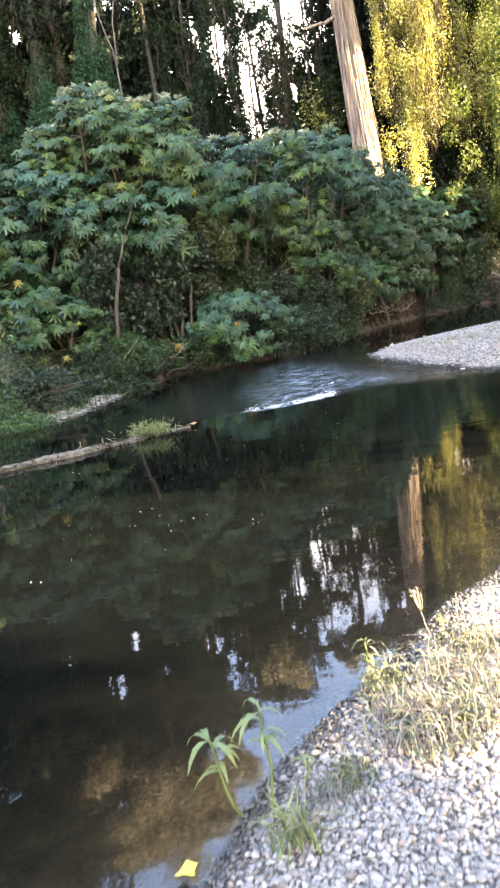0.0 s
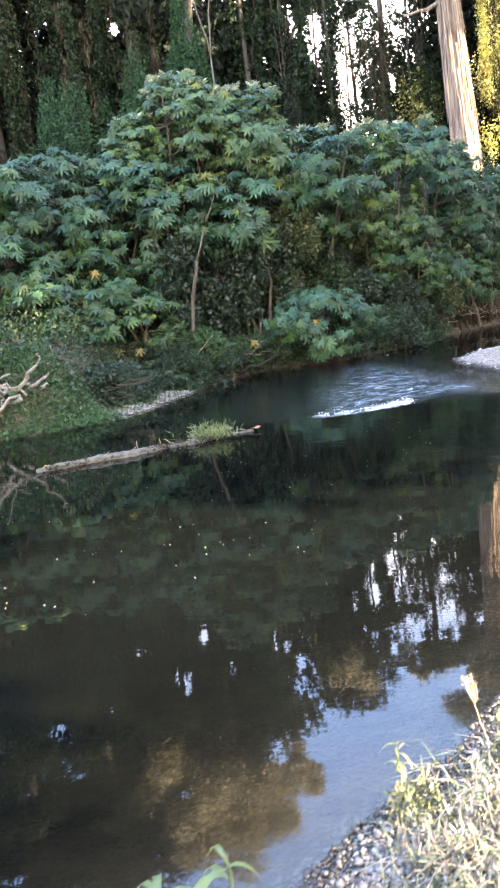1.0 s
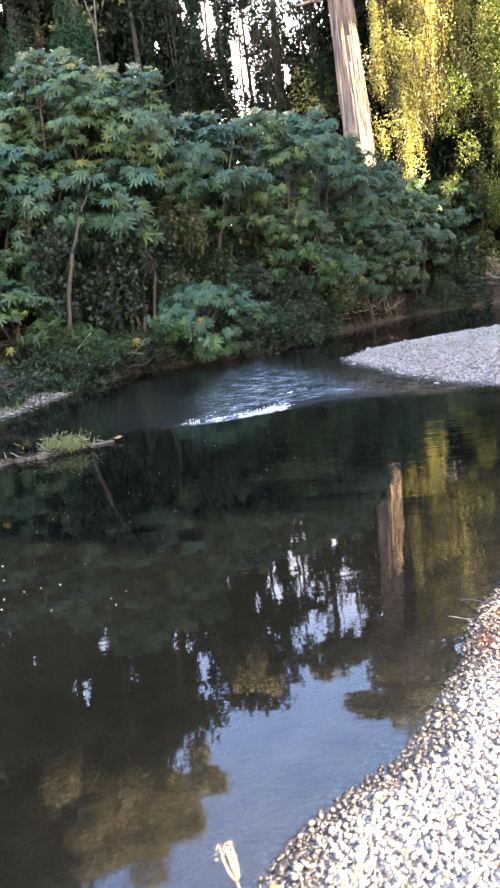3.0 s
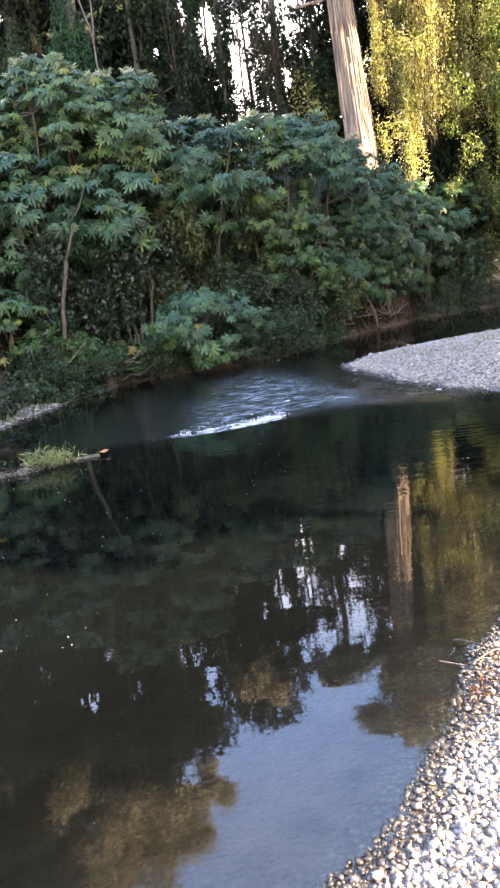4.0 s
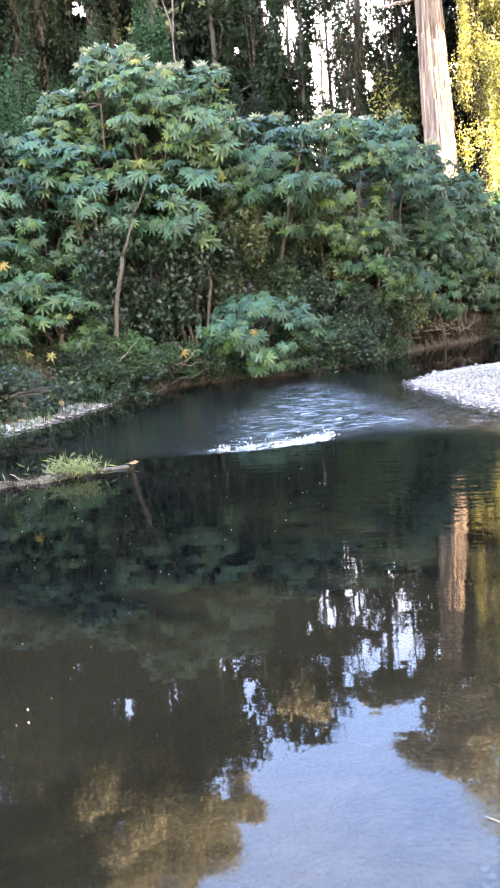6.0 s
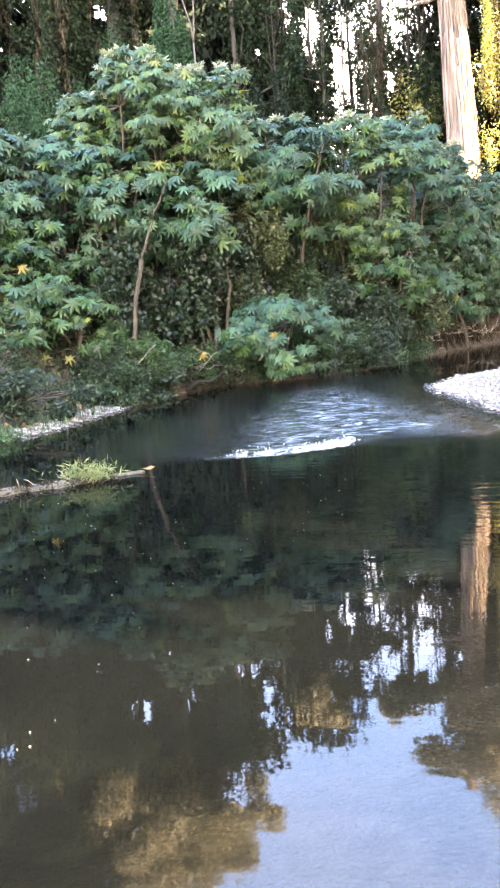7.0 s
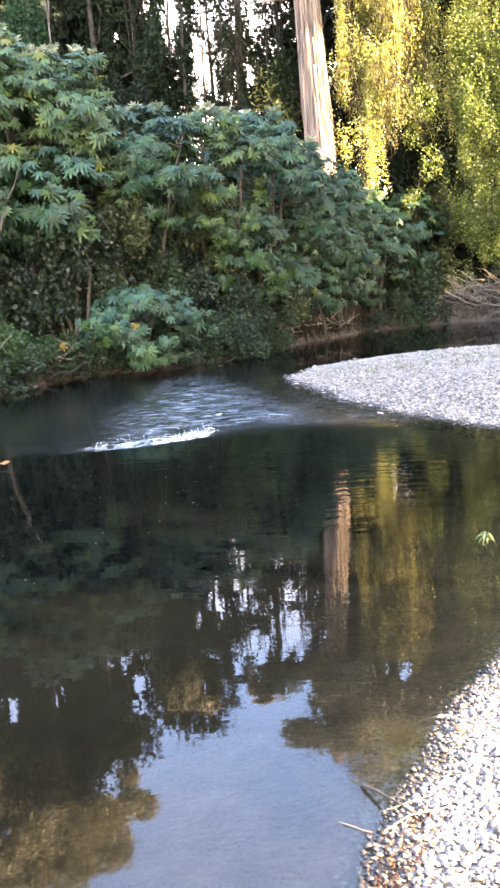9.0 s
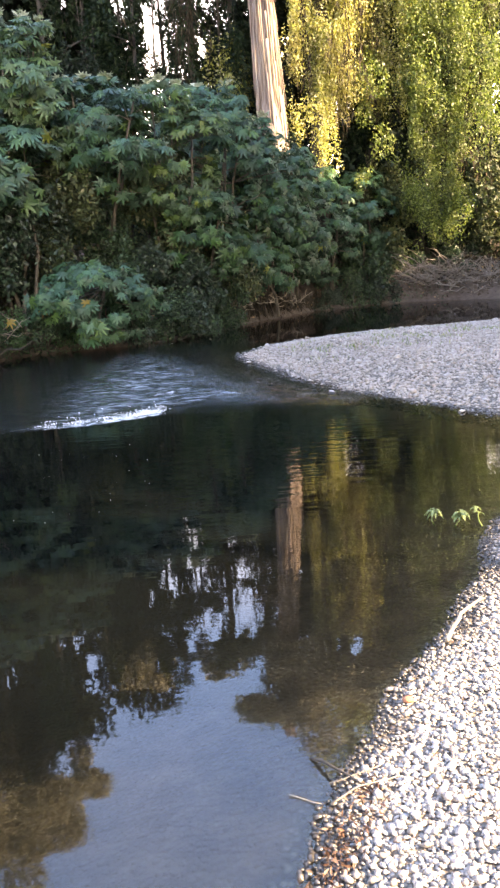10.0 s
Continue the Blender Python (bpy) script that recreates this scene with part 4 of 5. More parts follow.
def curtain(rng, x0, x1, y, depth, top, bottom, columns, per_column, step, ragged=1.2):
    """Points along hanging vine strands, gathered in uneven columns."""
    out = []
    cx = np.sort(rng.uniform(x0, x1, columns))
    for c in cx:
        low_c = bottom + abs(rng.normal(0, ragged))
        cy = y + rng.normal(0, depth * 0.5)
        wide = rng.uniform(0.18, 0.5)
        for s in range(per_column):
            zt, zb = top + rng.uniform(-0.8, 0.3), low_c + abs(rng.normal(0, 0.7))
            if zt - zb < 0.3:
                continue
            n = max(3, int((zt - zb) / step))
            zz = np.linspace(zt, zb, n)
            swell = wide * (0.75 + 0.35 * np.sin(zz * 1.3 + c * 5)) * rng.uniform(0.3, 1.2)
            a = rng.uniform(0, 2 * np.pi) + zz * 0.3
            out.append(np.stack([c + np.cos(a) * swell + rng.normal(0, 0.05, n), cy + np.sin(a) * swell + rng.normal(0, 0.05, n), zz + rng.normal(0, 0.04, n)], 1))
    P = np.concatenate(out)
    lump = np.sin(P[:, 0] * 2.3 + P[:, 2] * 0.9) * np.cos(P[:, 2] * 1.6 - P[:, 0] * 1.1 + P[:, 1]) + 0.6 * np.sin(P[:, 2] * 3.7 + P[:, 0] * 4.1)
    return P[lump > rng.uniform(-1.1, 0.45, len(P))]


def column(rng, n, line, radii):
    """Points in a sleeve round a trunk: vine that wraps it."""
    line, radii = np.asarray(line, float), np.asarray(radii, float)
    s = rng.uniform(0, len(line) - 1.001, n)
    i, f = s.astype(int), (s % 1)[:, None]
    c = line[i] * (1 - f) + line[i + 1] * f
    r = radii[i] * (1 - f[:, 0]) + radii[i + 1] * f[:, 0]
    a = rng.uniform(0, 2 * np.pi, n)
    r = r * (0.55 + 0.45 * rng.random(n) ** 0.5) * (0.85 + 0.3 * np.sin(a * 3 + c[:, 2] * 1.7))
    return c + np.stack([np.cos(a) * r, np.sin(a) * r, rng.normal(0, 0.08, n)], 1)


def tree(x, y, height, r, lean, label, bark, crown, crown_mat, leaf, seed, group="riverside trees", vines=(), low=None, category="tree", sides=10, taper=0.65):
    """A tree: trunk, a limb to each clump of its crown, the crown, and sets of vine leaves (name, points, size, material, label)."""
    rng = np.random.default_rng(seed)
    zb = float(land(x, y)[0]) if low is None else low
    e = thing("tree", (x, y, zb), label, category, group)
    base = np.array([x, y, zb])
    n = 14
    s = np.linspace(0, 1, n)
    line = np.stack([lean[0] * s, lean[1] * s, -0.2 + (height - zb + 0.2) * s], 1)
    line[1:, :2] += np.cumsum(rng.normal(0, r * 0.12, (n - 1, 2)), 0)
    rad = r * (1.0 - taper * s)
    rad[0] *= 1.3
    rad *= 1 + 0.07 * np.sin(np.arange(n) * 2.3 + x)
    part("trunk", np_mesh("trunk", *tube(line, rad, sides), bark, True), e)
    pts = []
    for cx, cy, cz, rx, ry, rz, count in crown:
        t = np.clip((cz - zb - rz * 0.8) / (height - zb), 0.25, 0.95)
        i = int(t * (n - 1))
        tip = np.array([cx, cy, cz]) - base
        part("limb", np_mesh("limb", *tube(wander(line[i], tip, 8, 0.08, rng), np.linspace(rad[i] * 0.5, 0.02, 8), 6), bark, True), e)
        for sub in range(5):
            c = np.array([cx, cy, cz]) + rng.normal(0, 0.5, 3) * (rx, ry, rz)
            pts.append(blob_points(rng, count // 5, c, (rx * 0.55, ry * 0.55, rz * 0.5), 0.4))
    if pts:
        P = thinned(np.concatenate(pts), rng) - base
        part("crown", np_mesh("crown", *leaves(P, leaf, rng, 0.7, 0.42), crown_mat), e, kind="stuff")
    for name, P, size, mat, lab in vines:
        P = thinned(P, rng)
        part(name, np_mesh(name, *(leaves(np.asarray(P) - base, size * 1.5, rng, 3.0, 0.09) if name == "dry_trail" else leaves(np.asarray(P) - base, size, rng, 0.9, 0.62)), mat), e, lab, "stuff")
    return e


# the pale gum with long peeling bark
rng = np.random.default_rng(60)
gum = tree(4.23, 27.0, 14.4, 0.37, (-0.6, 0.0), "tall pale gum tree with streaked peeling bark", M_GUM,
           [(3.9, 26.3, 12.4, 1.0, 0.7, 1.4, 3400), (3.5, 26.6, 13.4, 1.1, 0.9, 0.9, 2200), (4.9, 27.2, 13.2, 1.4, 1.2, 1.1, 2600), (6.4, 27.4, 13.5, 1.6, 1.4, 1.1, 2800), (7.9, 27.8, 13.0, 1.5, 1.2, 1.1, 2400)], M_SUNLIT_CROWN, 0.2, 61, sides=20, taper=0.46)
zb = gum.location.z
for i in range(200):
    a = rng.uniform(0, 2 * np.pi)
    z0, ln = rng.uniform(4.0, 13), rng.uniform(1.2, 4.2)
    zz = np.linspace(z0, z0 - ln, 6)
    s = (zz - zb) / (20 - zb)
    rr = 0.41 * (1 - 0.65 * s) + 0.012 + np.linspace(0, 0.2, 6) ** 1.3 * rng.random() ** 2
    line = np.stack([-0.85 * s + np.cos(a) * rr, np.sin(a) * rr, zz - zb], 1)
    part("bark_strip", np_mesh("bark_strip", *tube(line, np.linspace(rng.uniform(0.015, 0.06), 0.008, 6), 5), M_SHRED if i % 3 else M_GUM, True), gum)
part("bare_limb", np_mesh("bare_limb", *tube(wander((-0.55, -0.1, 9.5 - zb), (-1.7, -0.3, 9.25 - zb), 6, 0.04, rng), np.linspace(0.07, 0.03, 6)), M_GUM, True), gum)

# the tree hung with golden vines beside it
rng = np.random.default_rng(62)
gold = np.concatenate([curtain(rng, 4.5, 5.9, 27.4, 0.5, 14.5, 4.3, 11, 20, 0.05), curtain(rng, 5.7, 6.8, 27.6, 0.5, 14.5, 4.9, 9, 28, 0.05), curtain(rng, 6.7, 8.3, 27.9, 0.5, 14.5, 5.0, 9, 26, 0.055), curtain(rng, 5.4, 5.75, 27.2, 0.1, 9, 3.8, 2, 22, 0.045, 0.1), curtain(rng, 4.6, 7.8, 28.4, 0.4, 14.5, 5.5, 16, 16, 0.06)])
gold = np.concatenate([gold] + [blob_points(rng, 300, (rng.uniform(4.7, 6.9), rng.uniform(26.9, 27.5), z), (rng.uniform(0.25, 0.5), 0.3, rng.uniform(0.3, 0.7)), 0.5) for z in rng.uniform(5.5, 13, 22)])
trail = curtain(rng, 4.6, 7.0, 27.3, 0.5, 13, 4.8, 9, 4, 0.06)
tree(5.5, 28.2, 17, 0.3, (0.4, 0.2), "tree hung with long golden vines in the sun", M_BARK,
     [(5.6, 27.8, 13.4, 1.6, 1.5, 1.6, 4500), (7.4, 28, 14.6, 2.0, 1.6, 1.7, 4500), (6.9, 28.6, 17, 2.2, 2, 1.6, 4500)], M_GOLD_LIT, 0.15, 63,
     vines=[("hanging_vine", gold, 0.07, M_GOLD_LIT, "golden vine leaves with sunlight in their colour"), ("dry_trail", trail, 0.2, M_TRAIL, "dry brown vine stems")])
rng = np.random.default_rng(64)
right = np.concatenate([curtain(rng, 8.3, 9.7, 27.5, 0.5, 14, 1.5, 10, 36, 0.05, 0.6), curtain(rng, 9.8, 11.0, 27.9, 0.5, 14.5, 4.2, 7, 28, 0.055), curtain(rng, 7.2, 8.2, 28.2, 0.5, 14, 5.6, 5, 16, 0.06), curtain(rng, 7.4, 11.4, 28.8, 0.4, 14.5, 4.0, 16, 16, 0.07)])
# rear vines use a much darker leaf: shade behind the curtain painted in
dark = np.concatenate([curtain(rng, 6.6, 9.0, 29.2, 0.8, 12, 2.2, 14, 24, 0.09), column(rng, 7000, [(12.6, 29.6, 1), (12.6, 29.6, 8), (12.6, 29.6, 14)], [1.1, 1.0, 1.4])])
clump = np.concatenate([blob_points(rng, 420, (rng.uniform(6.7, 10.9), rng.uniform(27.0, 27.9), z), (rng.uniform(0.3, 0.6), 0.35, rng.uniform(0.4, 1.0)), 0.5) for z in rng.uniform(3.4, 12.5, 30)])
clump = clump[clump[:, 2] > 3.0 + 1.4 * np.sin(clump[:, 0] * 1.9)]
trail = curtain(rng, 6.8, 10.8, 27.9, 0.6, 13, 2.6, 11, 4, 0.06)
tree(9.3, 30.2, 18, 0.28, (0.3, 0.2), "vine-draped tree above the driftwood", M_BARK,
     [(9, 28, 14, 2.2, 1.6, 1.8, 5000), (11, 28.4, 15.5, 2.2, 1.8, 2, 5000), (9.4, 29, 18.3, 2.6, 2.2, 2, 5000), (12.8, 28.5, 17.5, 2.4, 2.2, 2.2, 4500)], M_OLIVE_DIM, 0.15, 65,
     vines=[("hanging_vine", right, 0.07, M_OLIVE_DIM, "vine leaves dimmed to olive where less sun falls"), ("vine_clumps", clump, 0.08, M_OLIVE_DIM, "bushy vine clumps in the dimmed olive colour"), ("shaded_vine", dark, 0.12, M_IVY, "vine leaves behind the curtain, painted dark for shade"), ("dry_trail", trail, 0.2, M_TRAIL, "dry brown vine stems")])

# the vine-wrapped column and the thin trunks against the open sky
rng = np.random.default_rng(66)
col_line = [(1.75, 29, 2), (1.78, 29, 6), (1.82, 29, 9), (1.9, 29, 12)]
tree(1.75, 29, 13.0, 0.2, (0.2, 0), "slim tree wrapped in green and dry vines", M_BARK, [(1.9, 29, 12.0, 1.0, 1.0, 1.1, 1500)], M_CANOPY, 0.16, 67,
     vines=[("vine_sleeve", column(rng, 5200, col_line, [0.62, 0.52, 0.42, 0.7]), 0.13, M_IVY, "green vine leaves"),
            ("dry_trail", curtain(rng, 1.5, 2.1, 28.7, 0.2, 10.5, 5.5, 5, 5, 0.06), 0.2, M_TRAIL, "dry hanging vine stems")])
rng = np.random.default_rng(68)
for i, (x, y, h, r, dx) in enumerate([(-1.7, 30, 13, 0.13, 0.3), (-1.1, 31.5, 13.5, 0.11, -0.2), (-0.55, 30.5, 12.5, 0.08, 0.3), (0.1, 29.6, 13.5, 0.09, 0.1), (0.95, 33, 13, 0.1, -0.1), (3.0, 31.5, 13, 0.12, 0.3), (-2.6, 29.5, 13.5, 0.15, -0.2), (0.5, 31.0, 13, 0.06, 0.3), (-0.25, 32.5, 13, 0.055, -0.4), (2.6, 30.8, 13.5, 0.07, 0.35), (3.3, 32.0, 13, 0.06, -0.2)]):
    cl = [(x + dx * z / h + rng.normal(0, 0.75), y + rng.normal(0, 0.4), z, rng.uniform(0.35, 0.6), 0.4, rng.uniform(0.35, 0.8), 330) for z in rng.uniform(5.0, 13.2, 17 if i < 7 else 10)]
    wrap = column(rng, 900 if i < 7 else 350, [(x, y, 4), (x + dx * 0.5, y, 8), (x + dx, y, 12)], [0.32, 0.25, 0.35])
    tree(x, y, h, r, (dx, 0), "slender dark tree against the bright sky", M_BARK, cl, M_IVY, 0.15, 70 + i, vines=[("vine_leaves", wrap, 0.12, M_IVY, "")])
rng = np.random.default_rng(80)
# sunlit patches come from the bright gold leaf colour
shrub(2.8, 29.6, 3.0, 7.9, 1.0, 4500, 81, "yellow-green understorey tree with thin sun in its colour", 0.13, M_GOLD_LIT)
shrub(3.4, 29.0, 3.0, 9.0, 0.9, 4500, 82, "olive understorey tree beside the gum", 0.13, M_IVY)
shrub(-2.0, 31.0, 4.0, 11.0, 0.8, 2600, 87, "thin dark tree foliage beside the sky gap", 0.16, M_IVY)
shrub(-0.6, 33.0, 5.0, 13.0, 1.3, 2600, 88, "sparse far foliage in the sky gap", 0.18, M_IVY)
shrub(2.9, 32.0, 5.0, 9.6, 1.1, 3200, 89, "olive tree foliage behind the wrapped column", 0.16, M_OLIVE_DIM)
# these crowns look sunlit through their pale leaf colour
shrub(-1.3, 30.0, 12.3, 14.3, 1.2, 3500, 310, "olive crown at the edge of the wood, sunlight painted in", 0.16, M_SUNLIT_CROWN)
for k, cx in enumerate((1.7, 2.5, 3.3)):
    shrub(cx, 30.0 + 0.4 * k, 12.0, 13.5, 1.0, 3000, 311 + k, "olive crown beside the gum, sunlight painted in", 0.16, M_SUNLIT_CROWN)
shrub(0.75, 32.5, 7.5, 13.5, 0.9, 1700, 304, "hanging twigs and leaves against the sky", 0.16, M_IVY)
shrub(-1.9, 28.8, 4.5, 9.3, 0.9, 4500, 305, "grey-brown thicket of vines", 0.12, M_DEEP_SHADE)
shrub(-0.9, 29.0, 4.5, 11.5, 0.5, 2600, 306, "vine-wrapped stems beside the sky gap", 0.12, M_IVY)
# gloom under the trees is put into the leaf colour
for k, (cx, cy) in enumerate(((-3.2, 31.5), (-1.2, 31.5), (0.8, 31.8), (2.7, 31.5), (4.3, 30.6), (6.3, 30.4), (8.0, 30.6), (10.2, 30.6))):
    shrub(cx, cy, 0.9, 5.4, 1.7, 6000, 330 + k, "undergrowth deep in the wood, shade painted dark", 0.2, M_DEEP_SHADE)
shrub(0.2, 28.5, 2.5, 6.7, 1.6, 6500, 83, "dark understorey below the sky gap", 0.13, M_IVY)
shrub(-2.6, 28, 2.5, 6.8, 1.8, 8000, 84, "dark understorey below the slender trees", 0.13, M_IVY)

# the ivy tower, the forked sapling and the curtains of the dark side
rng = np.random.default_rng(85)
tower = column(rng, 20000, [(-4.45, 28, 3), (-4.45, 28, 6.5), (-4.45, 28, 8.6), (-4.3, 28, 10), (-4.3, 28, 14.5)], [1.3, 1.15, 0.85, 0.5, 0.55])
tree(-4.4, 28.2, 14.8, 0.32, (0.2, 0.2), "tree swallowed by a dark ivy tower", M_BARK,
     [(-4.3, 28.8, 16.6, 0.9, 1.0, 1.0, 2600), (-5.6, 29.4, 18.0, 1.6, 1.5, 1.5, 5000), (-7.0, 29, 19.6, 1.7, 1.6, 1.4, 5000)], M_SUNLIT_CROWN, 0.18, 86,
     vines=[("ivy_tower", tower, 0.1, M_TOWER, "dense dark green ivy")])
shrub(-6.5, 26.6, 3.5, 9.6, 1.5, 9000, 301, "drooping mass of green creeper on old trees", 0.14, M_TOWER)
shrub(-8.3, 26.0, 3.0, 8.6, 1.5, 9000, 302, "rounded mass of creeper under the tall trees", 0.14, M_TOWER)
shrub(-11.0, 25.6, 2.0, 7.8, 1.9, 8000, 303, "dark creeper mass at the wood's edge", 0.15, M_IVY)
e = thing("sapling", (-3.45, 27, 2.4), "thin pale forked sapling", "sapling")
part("stem", np_mesh("stem", *tube(wander((0, 0, -0.2), (0, 0, 6.8), 12, 0.03, rng), np.linspace(0.034, 0.026, 12), 6), M_SAPLING, True), e)
part("fork", np_mesh("fork", *tube(wander((0, 0, 6.8), (-0.4, 0, 9.6), 7, 0.04, rng), np.linspace(0.028, 0.014, 7), 6), M_SAPLING, True), e)
part("fork", np_mesh("fork", *tube(wander((0, 0, 6.8), (0.35, 0, 9.4), 7, 0.04, rng), np.linspace(0.028, 0.014, 7), 6), M_SAPLING, True), e)
for i, (x, y, x0, x1, bot) in enumerate([(-8.6, 28.5, -9.6, -7.4, 5.5), (-11.2, 27.5, -12.2, -9.8, 4.5), (-6.6, 29.5, -7.5, -5.4, 6.0), (-13.8, 26, -14.8, -12.4, 4)]):
    rng = np.random.default_rng(90 + i)
    ivy = curtain(rng, x0, x1, y - 0.7, 0.6, 14.5, bot, 9, 22, 0.09)
    brown = curtain(rng, x0, x1, y - 0.8, 0.5, 14, bot + 0.5, 7, 3, 0.06)
    tree(x, y, 20.5, 0.3, (0.2, 0), "tall tree curtained with dark and dry vines", M_BARK,
         [(x - 0.4, y, 16.6, 1.5, 1.5, 1.2, 5000), (x + 0.8, y + 0.5, 18.4, 1.7, 1.6, 1.3, 5500), (x - 0.6, y + 0.8, 20.4, 1.8, 1.6, 1.3, 5500)] + [(x, y - 0.6, z, 1.6, 1.3, 1.4, 3500) for z in (11.5, 14.0)] * (i % 2), (M_SUNLIT_CROWN if i in (0, 2) else M_DEEP_SHADE), 0.18, 95 + i,
         vines=[("hanging_vine", ivy, 0.12, M_IVY, ""), ("dry_trail", brown, 0.2, M_TRAIL, "dry brown vine stems")])

# woods that close the view behind, and unseen trees added on this shore to shade the bushes and the bar
# those at y below 12 are unseen, added to block sky light from the left
for i, (x, y, h) in enumerate([(-16.5, 31, 22), (-13.5, 31.5, 22), (-11.2, 31, 20.5), (-9.2, 32.5, 16.5), (-7.2, 31.5, 16.5), (-5.6, 32.5, 16), (-3.9, 31.5, 15), (-2.6, 33.5, 14.5), (-18, 27, 21), (-9.6, 8.6, 13), (-12, 4.5, 14), (-11.8, 11.5, 14), (-14.5, -1, 14), (-16, 7, 15),
                               (4.4, 32.5, 10.5), (6.4, 31, 14), (8.2, 32, 15), (10, 31, 16), (12, 31.5, 16), (14.4, 32.5, 16), (17.5, 32.5, 16), (-4.7, 35, 14), (-8.3, 36, 14), (-15.2, 29.8, 21), (-12.6, 29.8, 21), (-10.0, 30.4, 18.5), (-8.2, 30.3, 16.5)]):
    rng = np.random.default_rng(120 + i)
    cl = [(x + rng.normal(0, 0.8), y + rng.normal(0, 0.7), z, 1.7, 1.3, 1.5, 1250) for z in np.linspace(3.0, h - 1, max(8, int(h * 0.62)))]
    if x < -2:
        cl.append((x, y - 0.5, h + 0.3, 2.6, 2.6, 1.0, 2200))
    tree(x, y, h, 0.22, (rng.normal(0, 0.4), 0), "dense far-bank tree with shade painted into its leaves", M_BARK, cl, M_DEEP_SHADE, 0.31, 130 + i)
# back row, its shade likewise painted into the leaves
for i, (x, y, h) in enumerate([(-19, 35, 16), (-15.5, 36, 17), (-12, 35.5, 17), (-9.5, 37, 16.5), (-6.8, 36, 16), (-3.6, 36.5, 14), (6, 36, 16), (9, 35.5, 17), (12.5, 35.5, 18), (16, 35, 18), (20, 32, 18)]):
    rng = np.random.default_rng(220 + i)
    cl = [(x + rng.normal(0, 0.8), y + rng.normal(0, 0.7), z, 2.2, 1.3, 1.7, 900) for z in np.linspace(3.0, h - 1, 8)]
    tree(x, y, h, 0.25, (rng.normal(0, 0.4), 0), "tree at the back of the wood, shade painted dark", M_BARK, cl, M_DEEP_SHADE, 0.45, 240 + i)
# added sun blockers out of view: offset across the sun, top, crown radius
for i, (u, top, rad) in enumerate([(9.9, 17, 1.6), (13.6, 18, 2.4), (17.2, 20, 2.5), (19.2, 15, 1.4), (21.0, 28.5, 2.3), (23.9, 26.5, 1.3), (22.5, 27.5, 1.7), (19.6, 25, 1.8), (26.1, 12.3, 0.9), (27.5, 11.0, 0.9), (28.8, 7.5, 0.9), (30.0, 5.0, 1.2), (0.5, 12, 1.2), (7.1, 15, 1.35)]):
    rng = np.random.default_rng(150 + i)
    x, y = -SUN_H.y * u + SUN_H.x * 12, SUN_H.x * u + SUN_H.y * 12
    cl = [(x + rng.normal(0, 0.3), y + rng.normal(0, 0.3), z, rad * 1.25, rad * 1.25, 2.0, 1250 if u > 3 else 900) for z in np.linspace(9.6 if 6 < u < 8 else 5.0, top - 1, max(2, int(top / 2.3)))]
    tree(x, y, top, 0.1 if u == 7.1 else 0.3, (0, 0), "unseen leafy tree added on the gravel side to block sun", M_BARK, cl, M_CANOPY, 0.82, 160 + i)
rng = np.random.default_rng(170)
a = rng.uniform(0, 2 * np.pi, 52000)
rr = rng.uniform(52, 78, 52000)
P = np.stack([np.cos(a) * rr, 10 + np.sin(a) * rr, 0.4 + 1.15 * np.abs(rng.normal(0, 3.2, 52000)) * (0.7 + 0.4 * np.sin(a * 9))], 1)
tagged(new("far_woods", np_mesh("far_woods", *leaves(P, 1.3, rng, 0.3, 0.7), M_IVY)), "low far woods round the river valley", "woods", kind="stuff")

# ---- in the river ----
rng = np.random.default_rng(300)
e = thing("floating_log", (-1.6, 9.35, 0.0), "half-sunk mossy log with a tuft of weed on it", "log")
line = wander((-1.2, -0.66, 0.0), (0.9, 0.56, 0.015), 40, 0.02, rng)
line[:, 2] = 0.002 + 0.016 * np.sin(np.linspace(0, 7, 40))
part("trunk", np_mesh("trunk", *tube(line, np.interp(np.linspace(0, 1, 40), [0, 0.1, 0.4, 0.7, 0.85, 1], [0.03, 0.05, 0.058, 0.06, 0.03, 0.014]) * rng.uniform(0.72, 1.25, 40), 10), M_LOG, True), e)
for i in range(9):
    p = line[rng.integers(8, 34)]
    part("twig", np_mesh("twig", *tube(wander(p, p + (rng.normal(0, 0.15), rng.normal(0, 0.1), rng.uniform(0.03, 0.14)), 5, 0.015, rng), np.linspace(0.008, 0.003, 5), 5), M_DRIFT, True), e)
P = np.stack([rng.normal(0.46, 0.13, 520), rng.normal(0.27, 0.06, 520), np.abs(rng.normal(0.04, 0.05, 520)) + 0.03], 1)
part("weed_tuft", np_mesh("weed_tuft", *leaves(P, 0.085, rng, -0.4, 0.13), M_WEED), e, "tuft of pale green and straw weed", "stuff")
P = np.stack([rng.uniform(-1.1, 0.7, 1300), rng.normal(0, 0.05, 1300), np.abs(rng.normal(0.012, 0.015, 1300)) + 0.008], 1)
P[:, 1] += P[:, 0] * 0.58
part("caught_litter", np_mesh("caught_litter", *leaves(P, 0.05, rng, -0.1, 0.25), M_TRAIL), e, "dry stalks caught on the log", "stuff")


